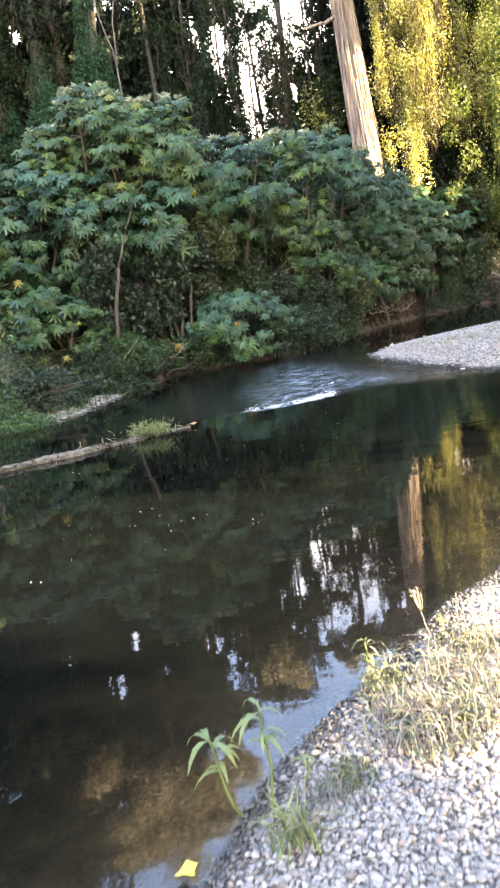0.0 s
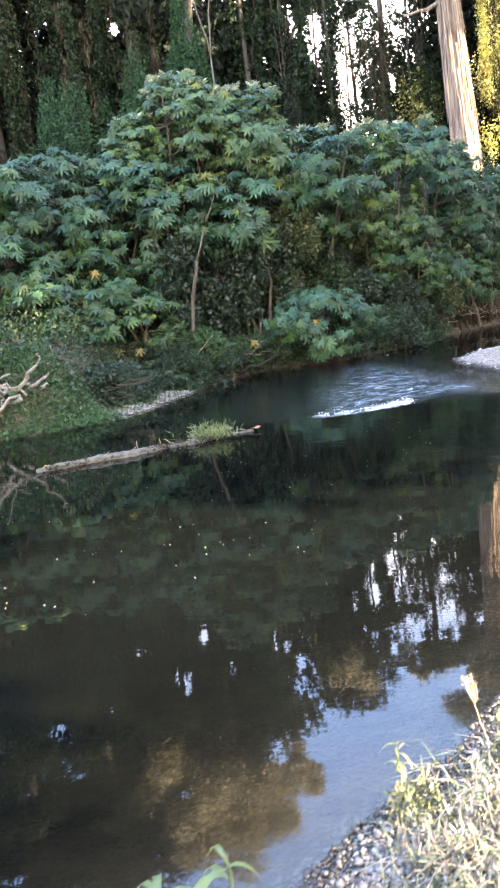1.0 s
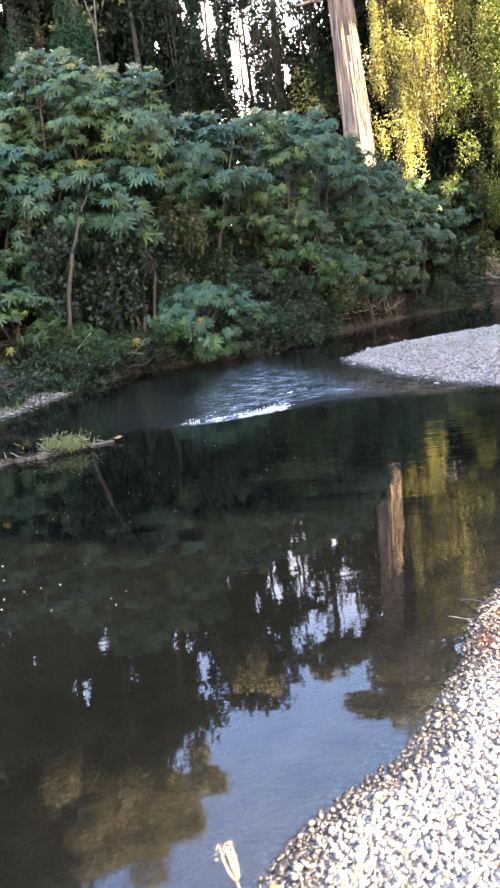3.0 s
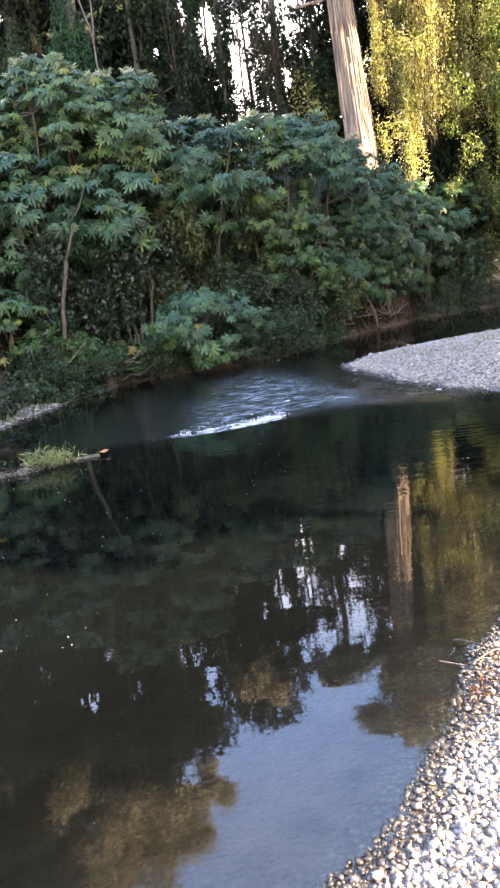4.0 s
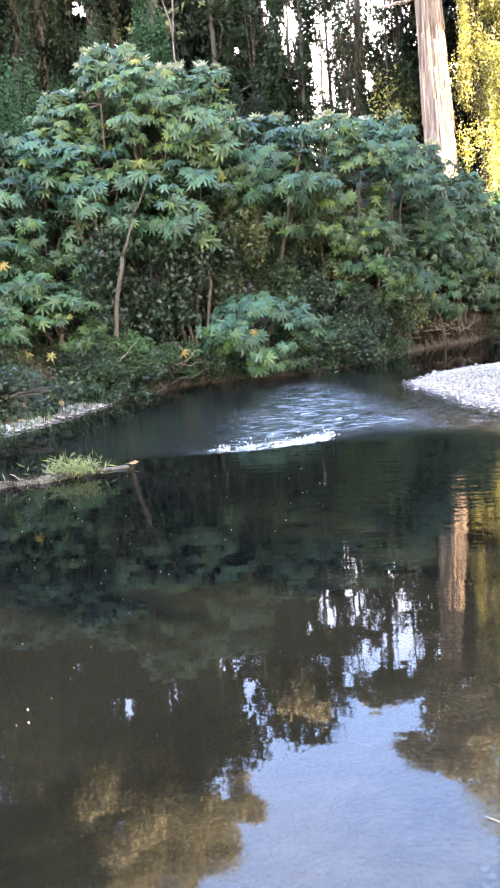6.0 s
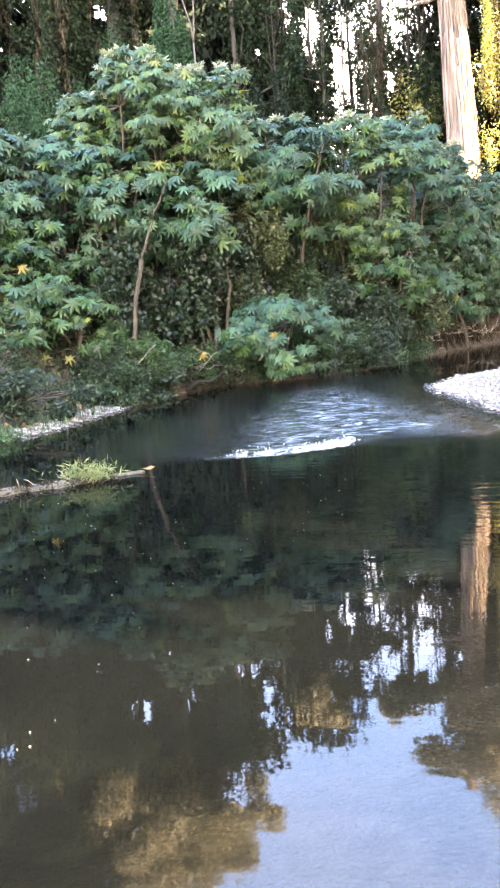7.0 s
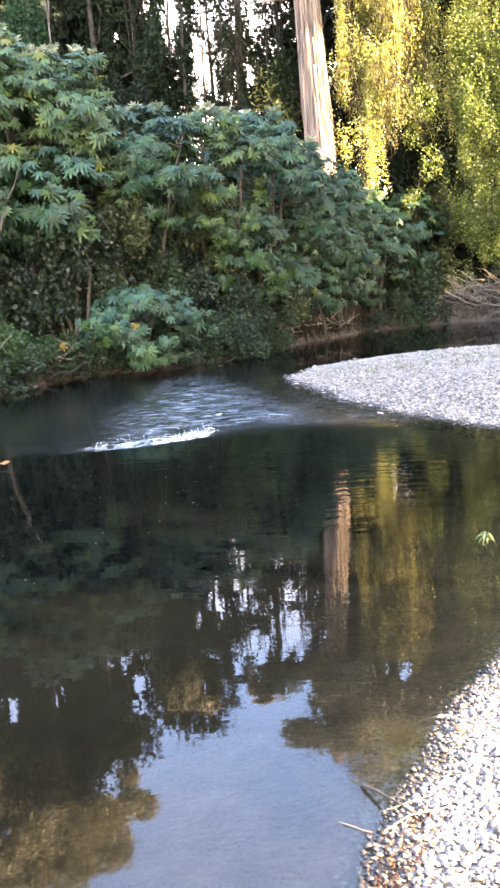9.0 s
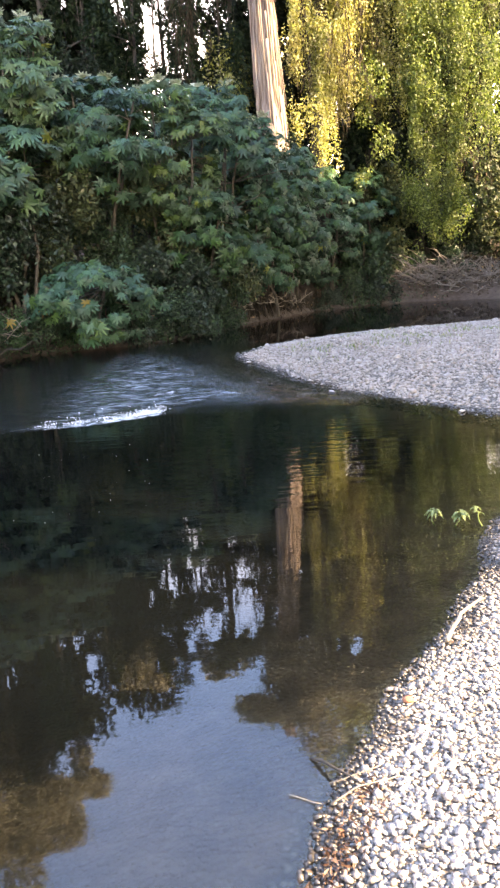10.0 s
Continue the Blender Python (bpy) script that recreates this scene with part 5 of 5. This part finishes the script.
def fallen_leaf(at, size, mat, label, seed, turn=0.0):
    rng = np.random.default_rng(seed)
    bm = bmesh.new()
    n = 12
    ring = []
    for i in range(n):
        t = 2 * math.pi * i / n
        r = size * (0.5 + 0.12 * math.cos(5 * t))
        ring.append(bm.verts.new((math.cos(t) * r, math.sin(t) * r * 0.75, 0.012 + 0.01 * math.sin(2 * t) + rng.normal(0, 0.002))))
    c = bm.verts.new((0, 0, 0.006))
    for i in range(n):
        bm.faces.new((c, ring[i], ring[(i + 1) % n]))
    me = bpy.data.meshes.new("fallen_leaf")
    bm.to_mesh(me)
    bm.free()
    me.materials.append(mat)
    ob = tagged(new("fallen_leaf", me), label, "leaf")
    ob.matrix_basis = pose(*at, 4, -5, turn)
    return ob


def plain_material(name, colour, rough=0.5):
    m, nt, b, out = material(name)
    n = grain(nt, 40.0)
    nt.links.new(blend(nt, calc(nt, "MULTIPLY", n, 0.6), colour, tuple(c * 0.5 for c in colour)), b.inputs["Base Color"])
    b.inputs["Roughness"].default_value = rough
    return m


M_YELLOW = plain_material("yellow_leaf", (0.66, 0.55, 0.06))
M_ORANGE = plain_material("orange_leaf", (0.3, 0.11, 0.02))
fallen_leaf((0.15, 2.45, 0.015), 0.055, M_YELLOW, "bright yellow fallen leaf at the water's edge", 1, 30)
fallen_leaf((-0.68, 9.95, 0.03), 0.12, M_ORANGE, "orange leaf caught on the log's end", 2, 10)
fallen_leaf((-2.72, 8.75, 0.03), 0.08, M_YELLOW, "small yellow leaf on the log", 3, 60)

# foam: lumps of white bubbles along the lip of the riffle and in streaks below the bank
tv, tf = ball_form(1)
rng = np.random.default_rng(310)


def foam(name, line, spread, n, size, label):
    L = np.asarray(line, float)
    s = rng.beta(1.6, 1.0, n) * (len(L) - 1.001)
    i, f = s.astype(int), (s % 1)[:, None]
    c = L[i] * (1 - f) + L[i + 1] * f
    back = np.abs(rng.normal(0, spread, n))
    P = np.column_stack([c[:, 0] + rng.normal(0, 0.05, n), c[:, 1] + back, np.zeros(n)])
    keep = wave(P[:, 0] * 7, P[:, 1] * 5) + rng.normal(0, 0.25, n) > 0.2 + back * 1.1 - 0.6 * s / len(L)
    P = P[keep]
    P[:, 2] = water_height(P[:, 0], P[:, 1]) + rng.uniform(-0.005, 0.03, len(P)) * np.exp(-back[keep] / 0.15)
    sz = size * rng.uniform(0.3, 1.2, (len(P), 1)) * np.array([[1.5, 0.9, 0.5]])
    v, fc = scatter(tv, tf, P, turns(rng, len(P), sz, 0.2))
    tagged(new(name, np_mesh(name, v, fc, M_FOAM, True)), label, "foam", kind="stuff")


foam("foam", [(-0.1, 10.43), (0.15, 10.46), (0.7, 10.62), (1.16, 10.87)], 0.4, 1500, 0.006, "white bubbles along the lip of the riffle")
P = np.column_stack([rng.uniform(-3.5, 1.2, 330), rng.uniform(4.5, 9.6, 330), np.full(330, 0.003)])
P = P[P[:, 0] < 0.45 * P[:, 1] - 2.2]
sz = rng.uniform(0.001, 0.0034, (len(P), 1)) * np.array([[1.3, 0.8, 0.5]])
tagged(new("floating_specks", np_mesh("floating_specks", *scatter(tv, tf, P, turns(rng, len(P), sz, 0.1)), M_FOAM, True)), "pale bubbles and specks drifting on the water", "bubbles", kind="stuff")

# ---- driftwood ----


def snag(at, label, count, reach, seed, rise=0.5, r=0.035, mat=None):
    rng = np.random.default_rng(seed)
    e = thing("driftwood", at, label, "driftwood")
    for i in range(count):
        a = rng.uniform(0, 2 * np.pi)
        ln = reach * rng.uniform(0.4, 1.0)
        p0 = np.array([rng.normal(0, reach * 0.35), rng.normal(0, reach * 0.15), rng.uniform(0.0, rise * 0.6)])
        p1 = p0 + (math.cos(a) * ln, math.sin(a) * ln * 0.5, rng.uniform(-0.3, 1.0) * rise)
        p1[2] = max(p1[2], 0.03)
        rr = r * rng.uniform(0.35, 1.2)
        part("branch", np_mesh("branch", *tube(wander(p0, p1, 7, 0.05 * reach, rng), np.linspace(rr, rr * 0.4, 7), 6), mat or M_DRIFT, True), e)
    return e


M_GREYWOOD = bark_material("grey_driftwood", (0.07, 0.06, 0.052), (0.2, 0.175, 0.15), 14, 14, 0.4)
snag((9.2, 28.0, 0.5), "heap of tangled grey driftwood on the far shore", 170, 1.6, 401, 0.75, 0.022, M_GREYWOOD)
snag((11.0, 27.4, 0.3), "heap of flood driftwood at the bend", 110, 1.5, 402, 0.7, 0.022, M_GREYWOOD)
snag((-2.4, 17.1, 0.25), "tangle of thin dead branches above the landing", 26, 0.8, 404, 0.5, 0.013)
snag((-3.3, 16.0, 0.15), "thin dead twigs on the landing", 16, 0.7, 405, 0.3, 0.01)
snag((3.6, 23.9, 0.3), "bare roots and twigs on the red bank", 24, 0.9, 406, 0.5, 0.014)
snag((2.4, 22.4, 0.3), "bare roots and twigs under the bank", 20, 0.8, 407, 0.5, 0.014)
snag((-4.6, 11.9, 0.25), "bleached dead branches at the water's edge", 30, 1.1, 403, 0.8, 0.034, M_BLEACH)


M_DARKWOOD = bark_material("sodden_wood", (0.012, 0.009, 0.007), (0.04, 0.032, 0.025), 30, 30, 0.4)


def stick(points, r, label, seed, mat=None):
    rng = np.random.default_rng(seed)
    pts = []
    for a, b_ in zip(points[:-1], points[1:]):
        pts.append(wander(a, b_, 5, max(0.0012 + r * 0.14, 0.03 * math.dist(a, b_) if r > 0.01 else 0), rng)[:-1 if b_ is not points[-1] else None])
    L = np.concatenate(pts)
    c = L[0].copy()
    ob = tagged(new("stick", np_mesh("stick", *tube(L - c, np.linspace(r, r * 0.5, len(L)), 7), mat or M_DRIFT, True)), label, "stick")
    ob.location = c
    return ob


stick([(-3.2, 16.0, 0.16), (-2.75, 16.05, 0.55), (-2.3, 16.1, 0.95)], 0.014, "leaning grey branch on the far bank", 1)
stick([(-3.0, 16.1, 0.15), (-2.5, 16.2, 0.42)], 0.01, "thin fallen branch on the far bank", 2)
stick([(7.85, 28.0, 0.98), (8.4, 27.9, 0.68), (9.0, 27.8, 0.36)], 0.05, "long slanting driftwood pole", 3)
stick([(9.9, 27.4, 0.15), (11.2, 27.1, 0.4)], 0.05, "pale driftwood pole by the water", 4)
stick([(2.37, 5.75, 0.035), (2.47, 5.9, 0.06), (2.6, 6.03, 0.055)], 0.0095, "bleached knobbly stick on the pebbles", 5)
stick([(1.80, 5.2, 0.0), (1.85, 5.11, 0.03), (1.92, 5.0, 0.045)], 0.0055, "dark wet stick at the waterline", 6, M_DARKWOOD)
stick([(1.82, 4.98, 0.02), (1.9, 5.0, 0.05), (2.0, 5.01, 0.06)], 0.0028, "pale straw-coloured reed stalk on the shore", 7)
stick([(1.83, 5.06, 0.02), (1.97, 5.06, 0.06)], 0.0022, "pale reed stalk on the shore", 8)
stick([(1.72, 5.05, 0.004), (1.8, 5.0, 0.006)], 0.002, "thin reed floating at the edge", 9)

# ---- weeds of this shore ----


def willow_weed(at, height, seed, label, n=9, length=0.11, lean=(0, 0), wide=0.06, mat=None):
    """An upright stem with long narrow leaves in a spreading head."""
    rng = np.random.default_rng(seed)
    e = thing("weed", at, label, "weed")
    top = np.array([lean[0], lean[1], height])
    part("stem", np_mesh("stem", *tube(wander((0, 0, -0.02), top, 8, 0.006, rng), np.linspace(0.005, 0.003, 8), 6), M_WEED, True), e)
    for i in range(n):
        a = i * 2.4 + rng.normal(0, 0.2)
        z = height * rng.uniform(0.55, 1.0)
        p = top * (z / height)
        L = length * rng.uniform(0.7, 1.2)
        d, s = np.array([math.cos(a), math.sin(a), 0]), np.array([-math.sin(a), math.cos(a), 0])
        V, w = [], L * wide
        for k, t in enumerate((0, 0.25, 0.5, 0.75, 1)):
            c = p + d * L * t * (1 - 0.15 * t) + np.array([0, 0, L * (0.55 * t - 0.95 * t * t)])
            ww = w * (0.3, 1, 1.1, 0.7, 0.05)[k]
            V += [c - s * ww + (0, 0, 0.25 * ww), c, c + s * ww + (0, 0, 0.25 * ww)]
        F = [(k * 3 + j, k * 3 + j + 1, k * 3 + j + 4, k * 3 + j + 3) for k in range(4) for j in range(2)]
        part("leaf", np_mesh("leaf", np.array(V), np.array(F), mat or M_WEED, True), e)
    return e


willow_weed((0.375, 2.66, 0.02), 0.325, 501, "green willow-leaved weed at the water's edge", 10, 0.105, (0.0, 0.0), 0.075)
willow_weed((0.3, 2.66, 0.0), 0.27, 502, "green willow-leaved weed bending over the water", 10, 0.105, (-0.08, 0.0), 0.075)
willow_weed((0.47, 2.72, 0.04), 0.1, 503, "small pale weed among the pebbles", 7, 0.06)
willow_weed((2.735, 7.1, 0.0), 0.07, 504, "leafy weed standing in the shallows", 22, 0.055, wide=0.16, mat=M_WEED)
willow_weed((2.83, 7.03, 0.0), 0.07, 505, "leafy weed by the shallows", 22, 0.055, (0.03, 0), 0.16, M_WEED)
willow_weed((2.95, 6.98, 0.02), 0.09, 506, "leafy weed leaning out from the shore", 9, 0.04, (-0.04, 0), 0.16, M_WEED)


def tuft(at, spread, n, length, mat, seed, label, lean=0.8, width=0.005, heads=0):
    rng = np.random.default_rng(seed)
    e = thing("grass_tuft", at, label, "grass tuft", "tufts on the gravel shore")
    P = np.column_stack([rng.normal(0, spread[0], n), rng.normal(0, spread[1], n), np.full(n, -0.01)])
    z = land(P[:, 0] + at[0], P[:, 1] + at[1])[0] - at[2]
    P[:, 2] = np.maximum(z, -at[2]) - 0.005
    part("grass", np_mesh("grass", *blades(rng, P, length, width, lean), mat), e, kind="stuff")
    if length > 0.12:
        Q = np.column_stack([rng.normal(0, spread[0], n), rng.normal(0, spread[1], n), rng.uniform(0.0, length * 0.6, n)])
        Q[:, 2] += np.maximum(land(Q[:, 0] + at[0], Q[:, 1] + at[1])[0], 0) - at[2]
        part("dead_leaf_mass", np_mesh("dead_leaf_mass", *leaves(Q, 0.035, rng, 0.2, 0.22), M_DRY), e, "curled dead leaves", "stuff")
    for i in range(heads):
        p = P[rng.integers(n)]
        tip = p + (rng.normal(0, length * 0.35), rng.normal(0, length * 0.2), length * rng.uniform(1.1, 1.6))
        stalk = part("seed_stalk", np_mesh("seed_stalk", *tube(wander(p, tip, 6, 0.008, rng), np.linspace(0.0025, 0.0015, 6), 4), M_DRY, True), e)
        H = tip + rng.normal(0, 0.012, (14, 3))
        part("seed_head", np_mesh("seed_head", *leaves(H, 0.022, rng, 0.2, 0.4), M_DRY), stalk, kind="stuff")
    return e


G = lambda x, y: (x, y, float(land(x, y)[0]))
tuft(G(0.44, 2.5), (0.03, 0.03), 60, 0.16, M_WEED, 520, "fresh green grass tuft on the pebbles", 0.9, 0.007)
tuft(G(0.53, 2.66), (0.07, 0.05), 140, 0.09, M_DRY, 521, "low straw-coloured grass on the pebbles", 1.0, 0.004)
tuft(G(0.86, 2.95), (0.08, 0.09), 620, 0.15, M_DRY, 522, "thick clump of dry straw grass", 1.25, 0.005, 4)
tuft(G(0.98, 3.12), (0.08, 0.12), 520, 0.15, M_DRY, 523, "thick clump of dry grass with seed heads", 1.25, 0.005, 4)
tuft(G(0.93, 3.03), (0.1, 0.13), 380, 0.12, M_FORB, 524, "green blades among the dry clump", 1.2, 0.008)
tuft(G(1.17, 3.38), (0.08, 0.08), 220, 0.09, M_DRY, 525, "dry grass with pale seed stalks", 0.7, 0.004, 5)
tuft(G(1.28, 3.45), (0.1, 0.1), 180, 0.07, M_FORB, 526, "low green grass on the gravel", 0.9, 0.005)
tuft(G(1.05, 3.38), (0.06, 0.06), 100, 0.06, M_DRY, 527, "small dry grass tuft on the pebbles", 1.0, 0.004, 3)
def forb(at, spread, height, n, seed, label, mat=None, size=0.02):
    """A low mound of small broad leaves on short stalks."""
    rng = np.random.default_rng(seed)
    e = thing("forb", at, label, "weed")
    a, r = rng.uniform(0, 2 * np.pi, n), spread * np.sqrt(rng.random(n))
    P = np.column_stack([np.cos(a) * r, np.sin(a) * r * 0.8, height * (0.25 + 0.75 * rng.random(n)) * (1 - 0.55 * (r / spread) ** 2)])
    for i in range(7):
        tip = P[rng.integers(n)]
        part("stem", np_mesh("stem", *tube(wander((tip[0] * 0.35, tip[1] * 0.35, -0.01), tip, 5, 0.004, rng), np.linspace(0.0025, 0.0014, 5), 4), mat or M_FORB, True), e)
    part("leaf_mass", np_mesh("leaf_mass", *leaves(P, size, rng, -0.1, 0.6), mat or M_FORB), e, kind="stuff")
    return e


forb(G(1.07, 3.42), 0.11, 0.10, 420, 540, "low leafy green weed mound on the pebbles")
forb(G(0.76, 3.2), 0.09, 0.12, 300, 541, "yellow-green leafy weed at the water's edge")
forb(G(0.98, 3.3), 0.09, 0.07, 180, 542, "low brownish weed among the pebbles", M_DRY)
forb(G(1.3, 3.42), 0.05, 0.05, 90, 543, "small grey-green weed on the gravel")
forb(G(0.6, 2.72), 0.07, 0.08, 160, 544, "low yellow-green weed beside the willow-leaved weed")
willow_weed((0.72, 3.3, 0.01), 0.17, 545, "pale upright narrow-leaved weed at the water's edge", 6, 0.08, wide=0.07, mat=M_FORB)
willow_weed(G(1.03, 3.58), 0.1, 546, "small pale weed with rounded leaves on the shore", 8, 0.04, wide=0.22, mat=M_FORB)
rng = np.random.default_rng(550)
for i in range(9):
    x, y = 1.12 + rng.normal(0, 0.06), 3.46 + rng.normal(0, 0.06)
    e = thing("dry_stalk", G(x, y), "thin dry upright straw stalk", "stalk", "dry stalks on the shore")
    h = rng.uniform(0.12, 0.24)
    top = np.array([rng.normal(0, 0.015), rng.normal(0, 0.015), h])
    part("stem", np_mesh("stem", *tube(wander((0, 0, -0.01), top, 6, 0.003, rng), np.linspace(0.0018, 0.0011, 6), 4), M_STRAW, True), e)
    H = top * rng.uniform(0.75, 1.0, (10, 1)) + rng.normal(0, 0.004, (10, 3))
    part("seed_head", np_mesh("seed_head", *leaves(H, 0.011, rng, -0.3, 0.4), M_STRAW), e, kind="stuff")
e = thing("dry_umbel", G(0.99, 3.56), "dried pale flower head with upright rays on a thin stalk", "dry flower")
crotch = np.array([-0.035, 0.0, 0.13])
part("stalk", np_mesh("stalk", *tube(wander((0, 0, -0.01), crotch, 6, 0.003, rng), np.linspace(0.0024, 0.0018, 6), 5), M_STRAW, True), e)
for i in range(8):
    a = i * 2.4
    out = np.array([math.cos(a), math.sin(a), 0]) * (0.006 + 0.019 * (i / 10))
    tip = crotch + out * 1.15 + (-0.012, 0, 0.092 - 0.016 * (i / 10) + rng.normal(0, 0.006))
    line = np.array([crotch, crotch + out * 0.6 + (0, 0, 0.02), crotch + out + (-0.004, 0, 0.044), crotch + out * 1.15 + (-0.008, 0, 0.072), tip])
    ray = part("ray", np_mesh("ray", *tube(line, np.linspace(0.0014, 0.001, 5), 4), M_STRAW, True), e)
    part("floret", np_mesh("floret", *leaves(tip + rng.normal(0, 0.005, (6, 3)), 0.007, rng, -0.3, 0.6), M_STRAW), ray, kind="stuff")

# plant debris along the waterline
P = np.column_stack([rng.uniform(0.2, 3.2, 5000), rng.uniform(2.3, 7.3, 5000), np.zeros(5000)])
z = land(P[:, 0], P[:, 1])[0]
P[:, 2] = np.maximum(z, 0) + rng.uniform(0.004, 0.014, 5000)
P = P[(z > 0.002) & (z < 0.05) & (line_distance(P[:, 0], P[:, 1], NEAR[:14]) < 0.35) & (wave(P[:, 0] * 2, P[:, 1] * 2) > rng.uniform(-0.2, 0.6, 5000))]
tagged(new("shore_debris", np_mesh("shore_debris", *leaves(P, 0.016, rng, -0.1, 0.3), M_SCRAP)), "brown plant scraps along the waterline", "debris", kind="stuff")

P = np.column_stack([rng.uniform(2.7, 6.5, 1600), rng.normal(15.0, 0.8, 1600), np.zeros(1600)])
P[:, 2], gr = land(P[:, 0], P[:, 1])
P = P[(P[:, 2] > 0.06) & (wave(P[:, 0] * 1.3, P[:, 1] * 1.3) > 0.1)]
tagged(new("bar_weeds", np_mesh("bar_weeds", *blades(rng, P, 0.08, 0.012, 1.2), M_WEED)), "thin low weeds sprouting on the gravel bar", "weeds", kind="stuff")

k = rng.uniform(-0.2, 0.16, 260)
P = np.column_stack([1.87 + 0.55 * k + rng.normal(0, 0.025, 260), 4.91 + k + rng.normal(0, 0.02, 260), np.zeros(260)])
P[:, 2] = np.maximum(land(P[:, 0], P[:, 1])[0], 0) + rng.uniform(0.008, 0.02, 260)
tagged(new("shore_debris", np_mesh("shore_debris", *leaves(P, 0.02, rng, 0.0, 0.35), M_SCRAP)), "heap of brown leaf scraps by the reed stalks", "debris", kind="stuff")

# ---- pebbles ----
tv2, tf2 = ball_form(2)
rng = np.random.default_rng(600)
tv2 = tv2 * (1 + 0.10 * np.sin(tv2[:, :1] * 4 + 1) * np.cos(tv2[:, 1:2] * 5) + 0.06 * np.sin(tv2[:, 2:] * 7 + tv2[:, :1] * 3))
ROUGH = [tv * (1 + np.random.default_rng(k).uniform(-0.3, 0.2, (len(tv), 1))) for k in range(5)]
STONES = [np_mesh("stone", tv2 * np.array(s), tf2, M_STONE, True) for s in ((1, 0.75, 0.5), (1, 0.9, 0.6), (1, 0.6, 0.45), (0.9, 0.85, 0.7))]


CHIP = (np.array([(1, 0.1, 0), (-1, 0, 0.1), (0.1, 1, 0), (0, -1, -0.1), (0.15, 0.1, 1), (0, 0, -1)]), np.array([(0, 2, 4), (2, 1, 4), (1, 3, 4), (3, 0, 4), (2, 0, 5), (1, 2, 5), (3, 1, 5), (0, 3, 5)]))


def pebbles(name, n, box, size, low, label, deep=-0.05, far_line=None, reach=9.0, sink=0.25, small=False, part_of=None, mat=None):
    P = np.column_stack([rng.uniform(box[0], box[2], n), rng.uniform(box[1], box[3], n)])
    z, gr = land(P[:, 0], P[:, 1])
    d = line_distance(P[:, 0], P[:, 1], far_line or NEAR)
    ok = (z > deep) & (gr > 0.3) & (d < reach)
    if part_of:
        ok &= part_of(P[:, 0], P[:, 1])
    P, z = P[ok], z[ok]
    s = size * rng.lognormal(0, 0.38, len(P))
    s = np.clip(s, low, size * 1.9)
    sz = s[:, None] * np.column_stack([rng.uniform(0.8, 1.2, len(P)), rng.uniform(0.6, 1.0, len(P)), rng.uniform(0.35, 0.7, len(P))])
    Q = np.column_stack([P, z + sz[:, 2] * (sink + rng.uniform(-0.3, 0.7, len(P)))])
    T = turns(rng, len(P), sz, 0.25)
    v, f = scatter(*CHIP, Q, T) if small else join([scatter(ROUGH[k], tf, Q[k::5], T[k::5]) for k in range(5)])
    return tagged(new(name, np_mesh(name, v, f, mat or M_STONES, True)), label, "pebbles", kind="stuff")


def strip(x, y):
    """The strip of this shore beside the water."""
    return x < 1.72 + 0.39 * (y - 3.27)


def beyond(x, y):
    return ~strip(x, y)


pebbles("shore_pebbles", 95000, (0.0, 2.0, 3.6, 7.6), 0.0082, 0.005, "pale rounded pebbles of the gravel shore", -0.004, None, 1.2, part_of=strip)
pebbles("shore_pebbles", 110000, (0.0, 2.0, 3.6, 7.6), 0.0072, 0.004, "small pale pebbles of the gravel shore", -0.004, None, 1.2, small=True, part_of=strip)
pebbles("shore_pebbles", 3000, (0.0, 1.6, 3.6, 7.6), 0.0095, 0.006, "larger pale stones of the gravel shore", 0.003, None, 1.2, 0.35, part_of=strip)
pebbles("shore_pebbles", 45000, (0.0, 1.6, 5.5, 9.2), 0.0125, 0.008, "pale pebbles of the higher shore", -0.02, None, 1.6, small=True, part_of=beyond)
pebbles("bar_pebbles", 62000, (2.0, 9.3, 9.0, 18.9), 0.017, 0.009, "pale cobbles and pebbles of the gravel bar", -0.05, small=True, mat=M_PALE_STONES)
pebbles("bar_pebbles", 800, (2.0, 9.3, 9.0, 18.9), 0.03, 0.02, "larger cobbles of the gravel bar", -0.06, mat=M_PALE_STONES)
pebbles("landing_pebbles", 2000, (-3.9, 12.3, -2.2, 15.6), 0.026, 0.012, "pale pebbles of the far landing", -0.04, FAR, 0.45)
for i in range(300):
    s = rng.uniform(0, 1)
    x, y = 0.5 + 2.3 * s + rng.normal(0, 0.16) + 0.25, 2.6 + 4.0 * s + rng.normal(0, 0.2)
    z = float(land(x, y)[0])
    if z < 0.008:
        continue
    r = 0.0085 * rng.lognormal(0, 0.28)
    o = new("stone", STONES[i % 4])
    o.parent = ground
    o.matrix_basis = pose(x, y, z + r * 0.3, rng.normal(0, 10), rng.normal(0, 10), rng.uniform(0, 360)) @ Matrix.Scale(r, 4)
o = new("stone", np_mesh("stone", tv2 * np.array((0.019, 0.015, 0.011)), tf2, plain_material("red_stone", (0.24, 0.10, 0.055), 0.8), True))
o.parent = ground
o["label"] = "rust-red stone among the pale pebbles"
o.location = (2.14, 5.42, float(land(2.14, 5.42)[0]) + 0.012)
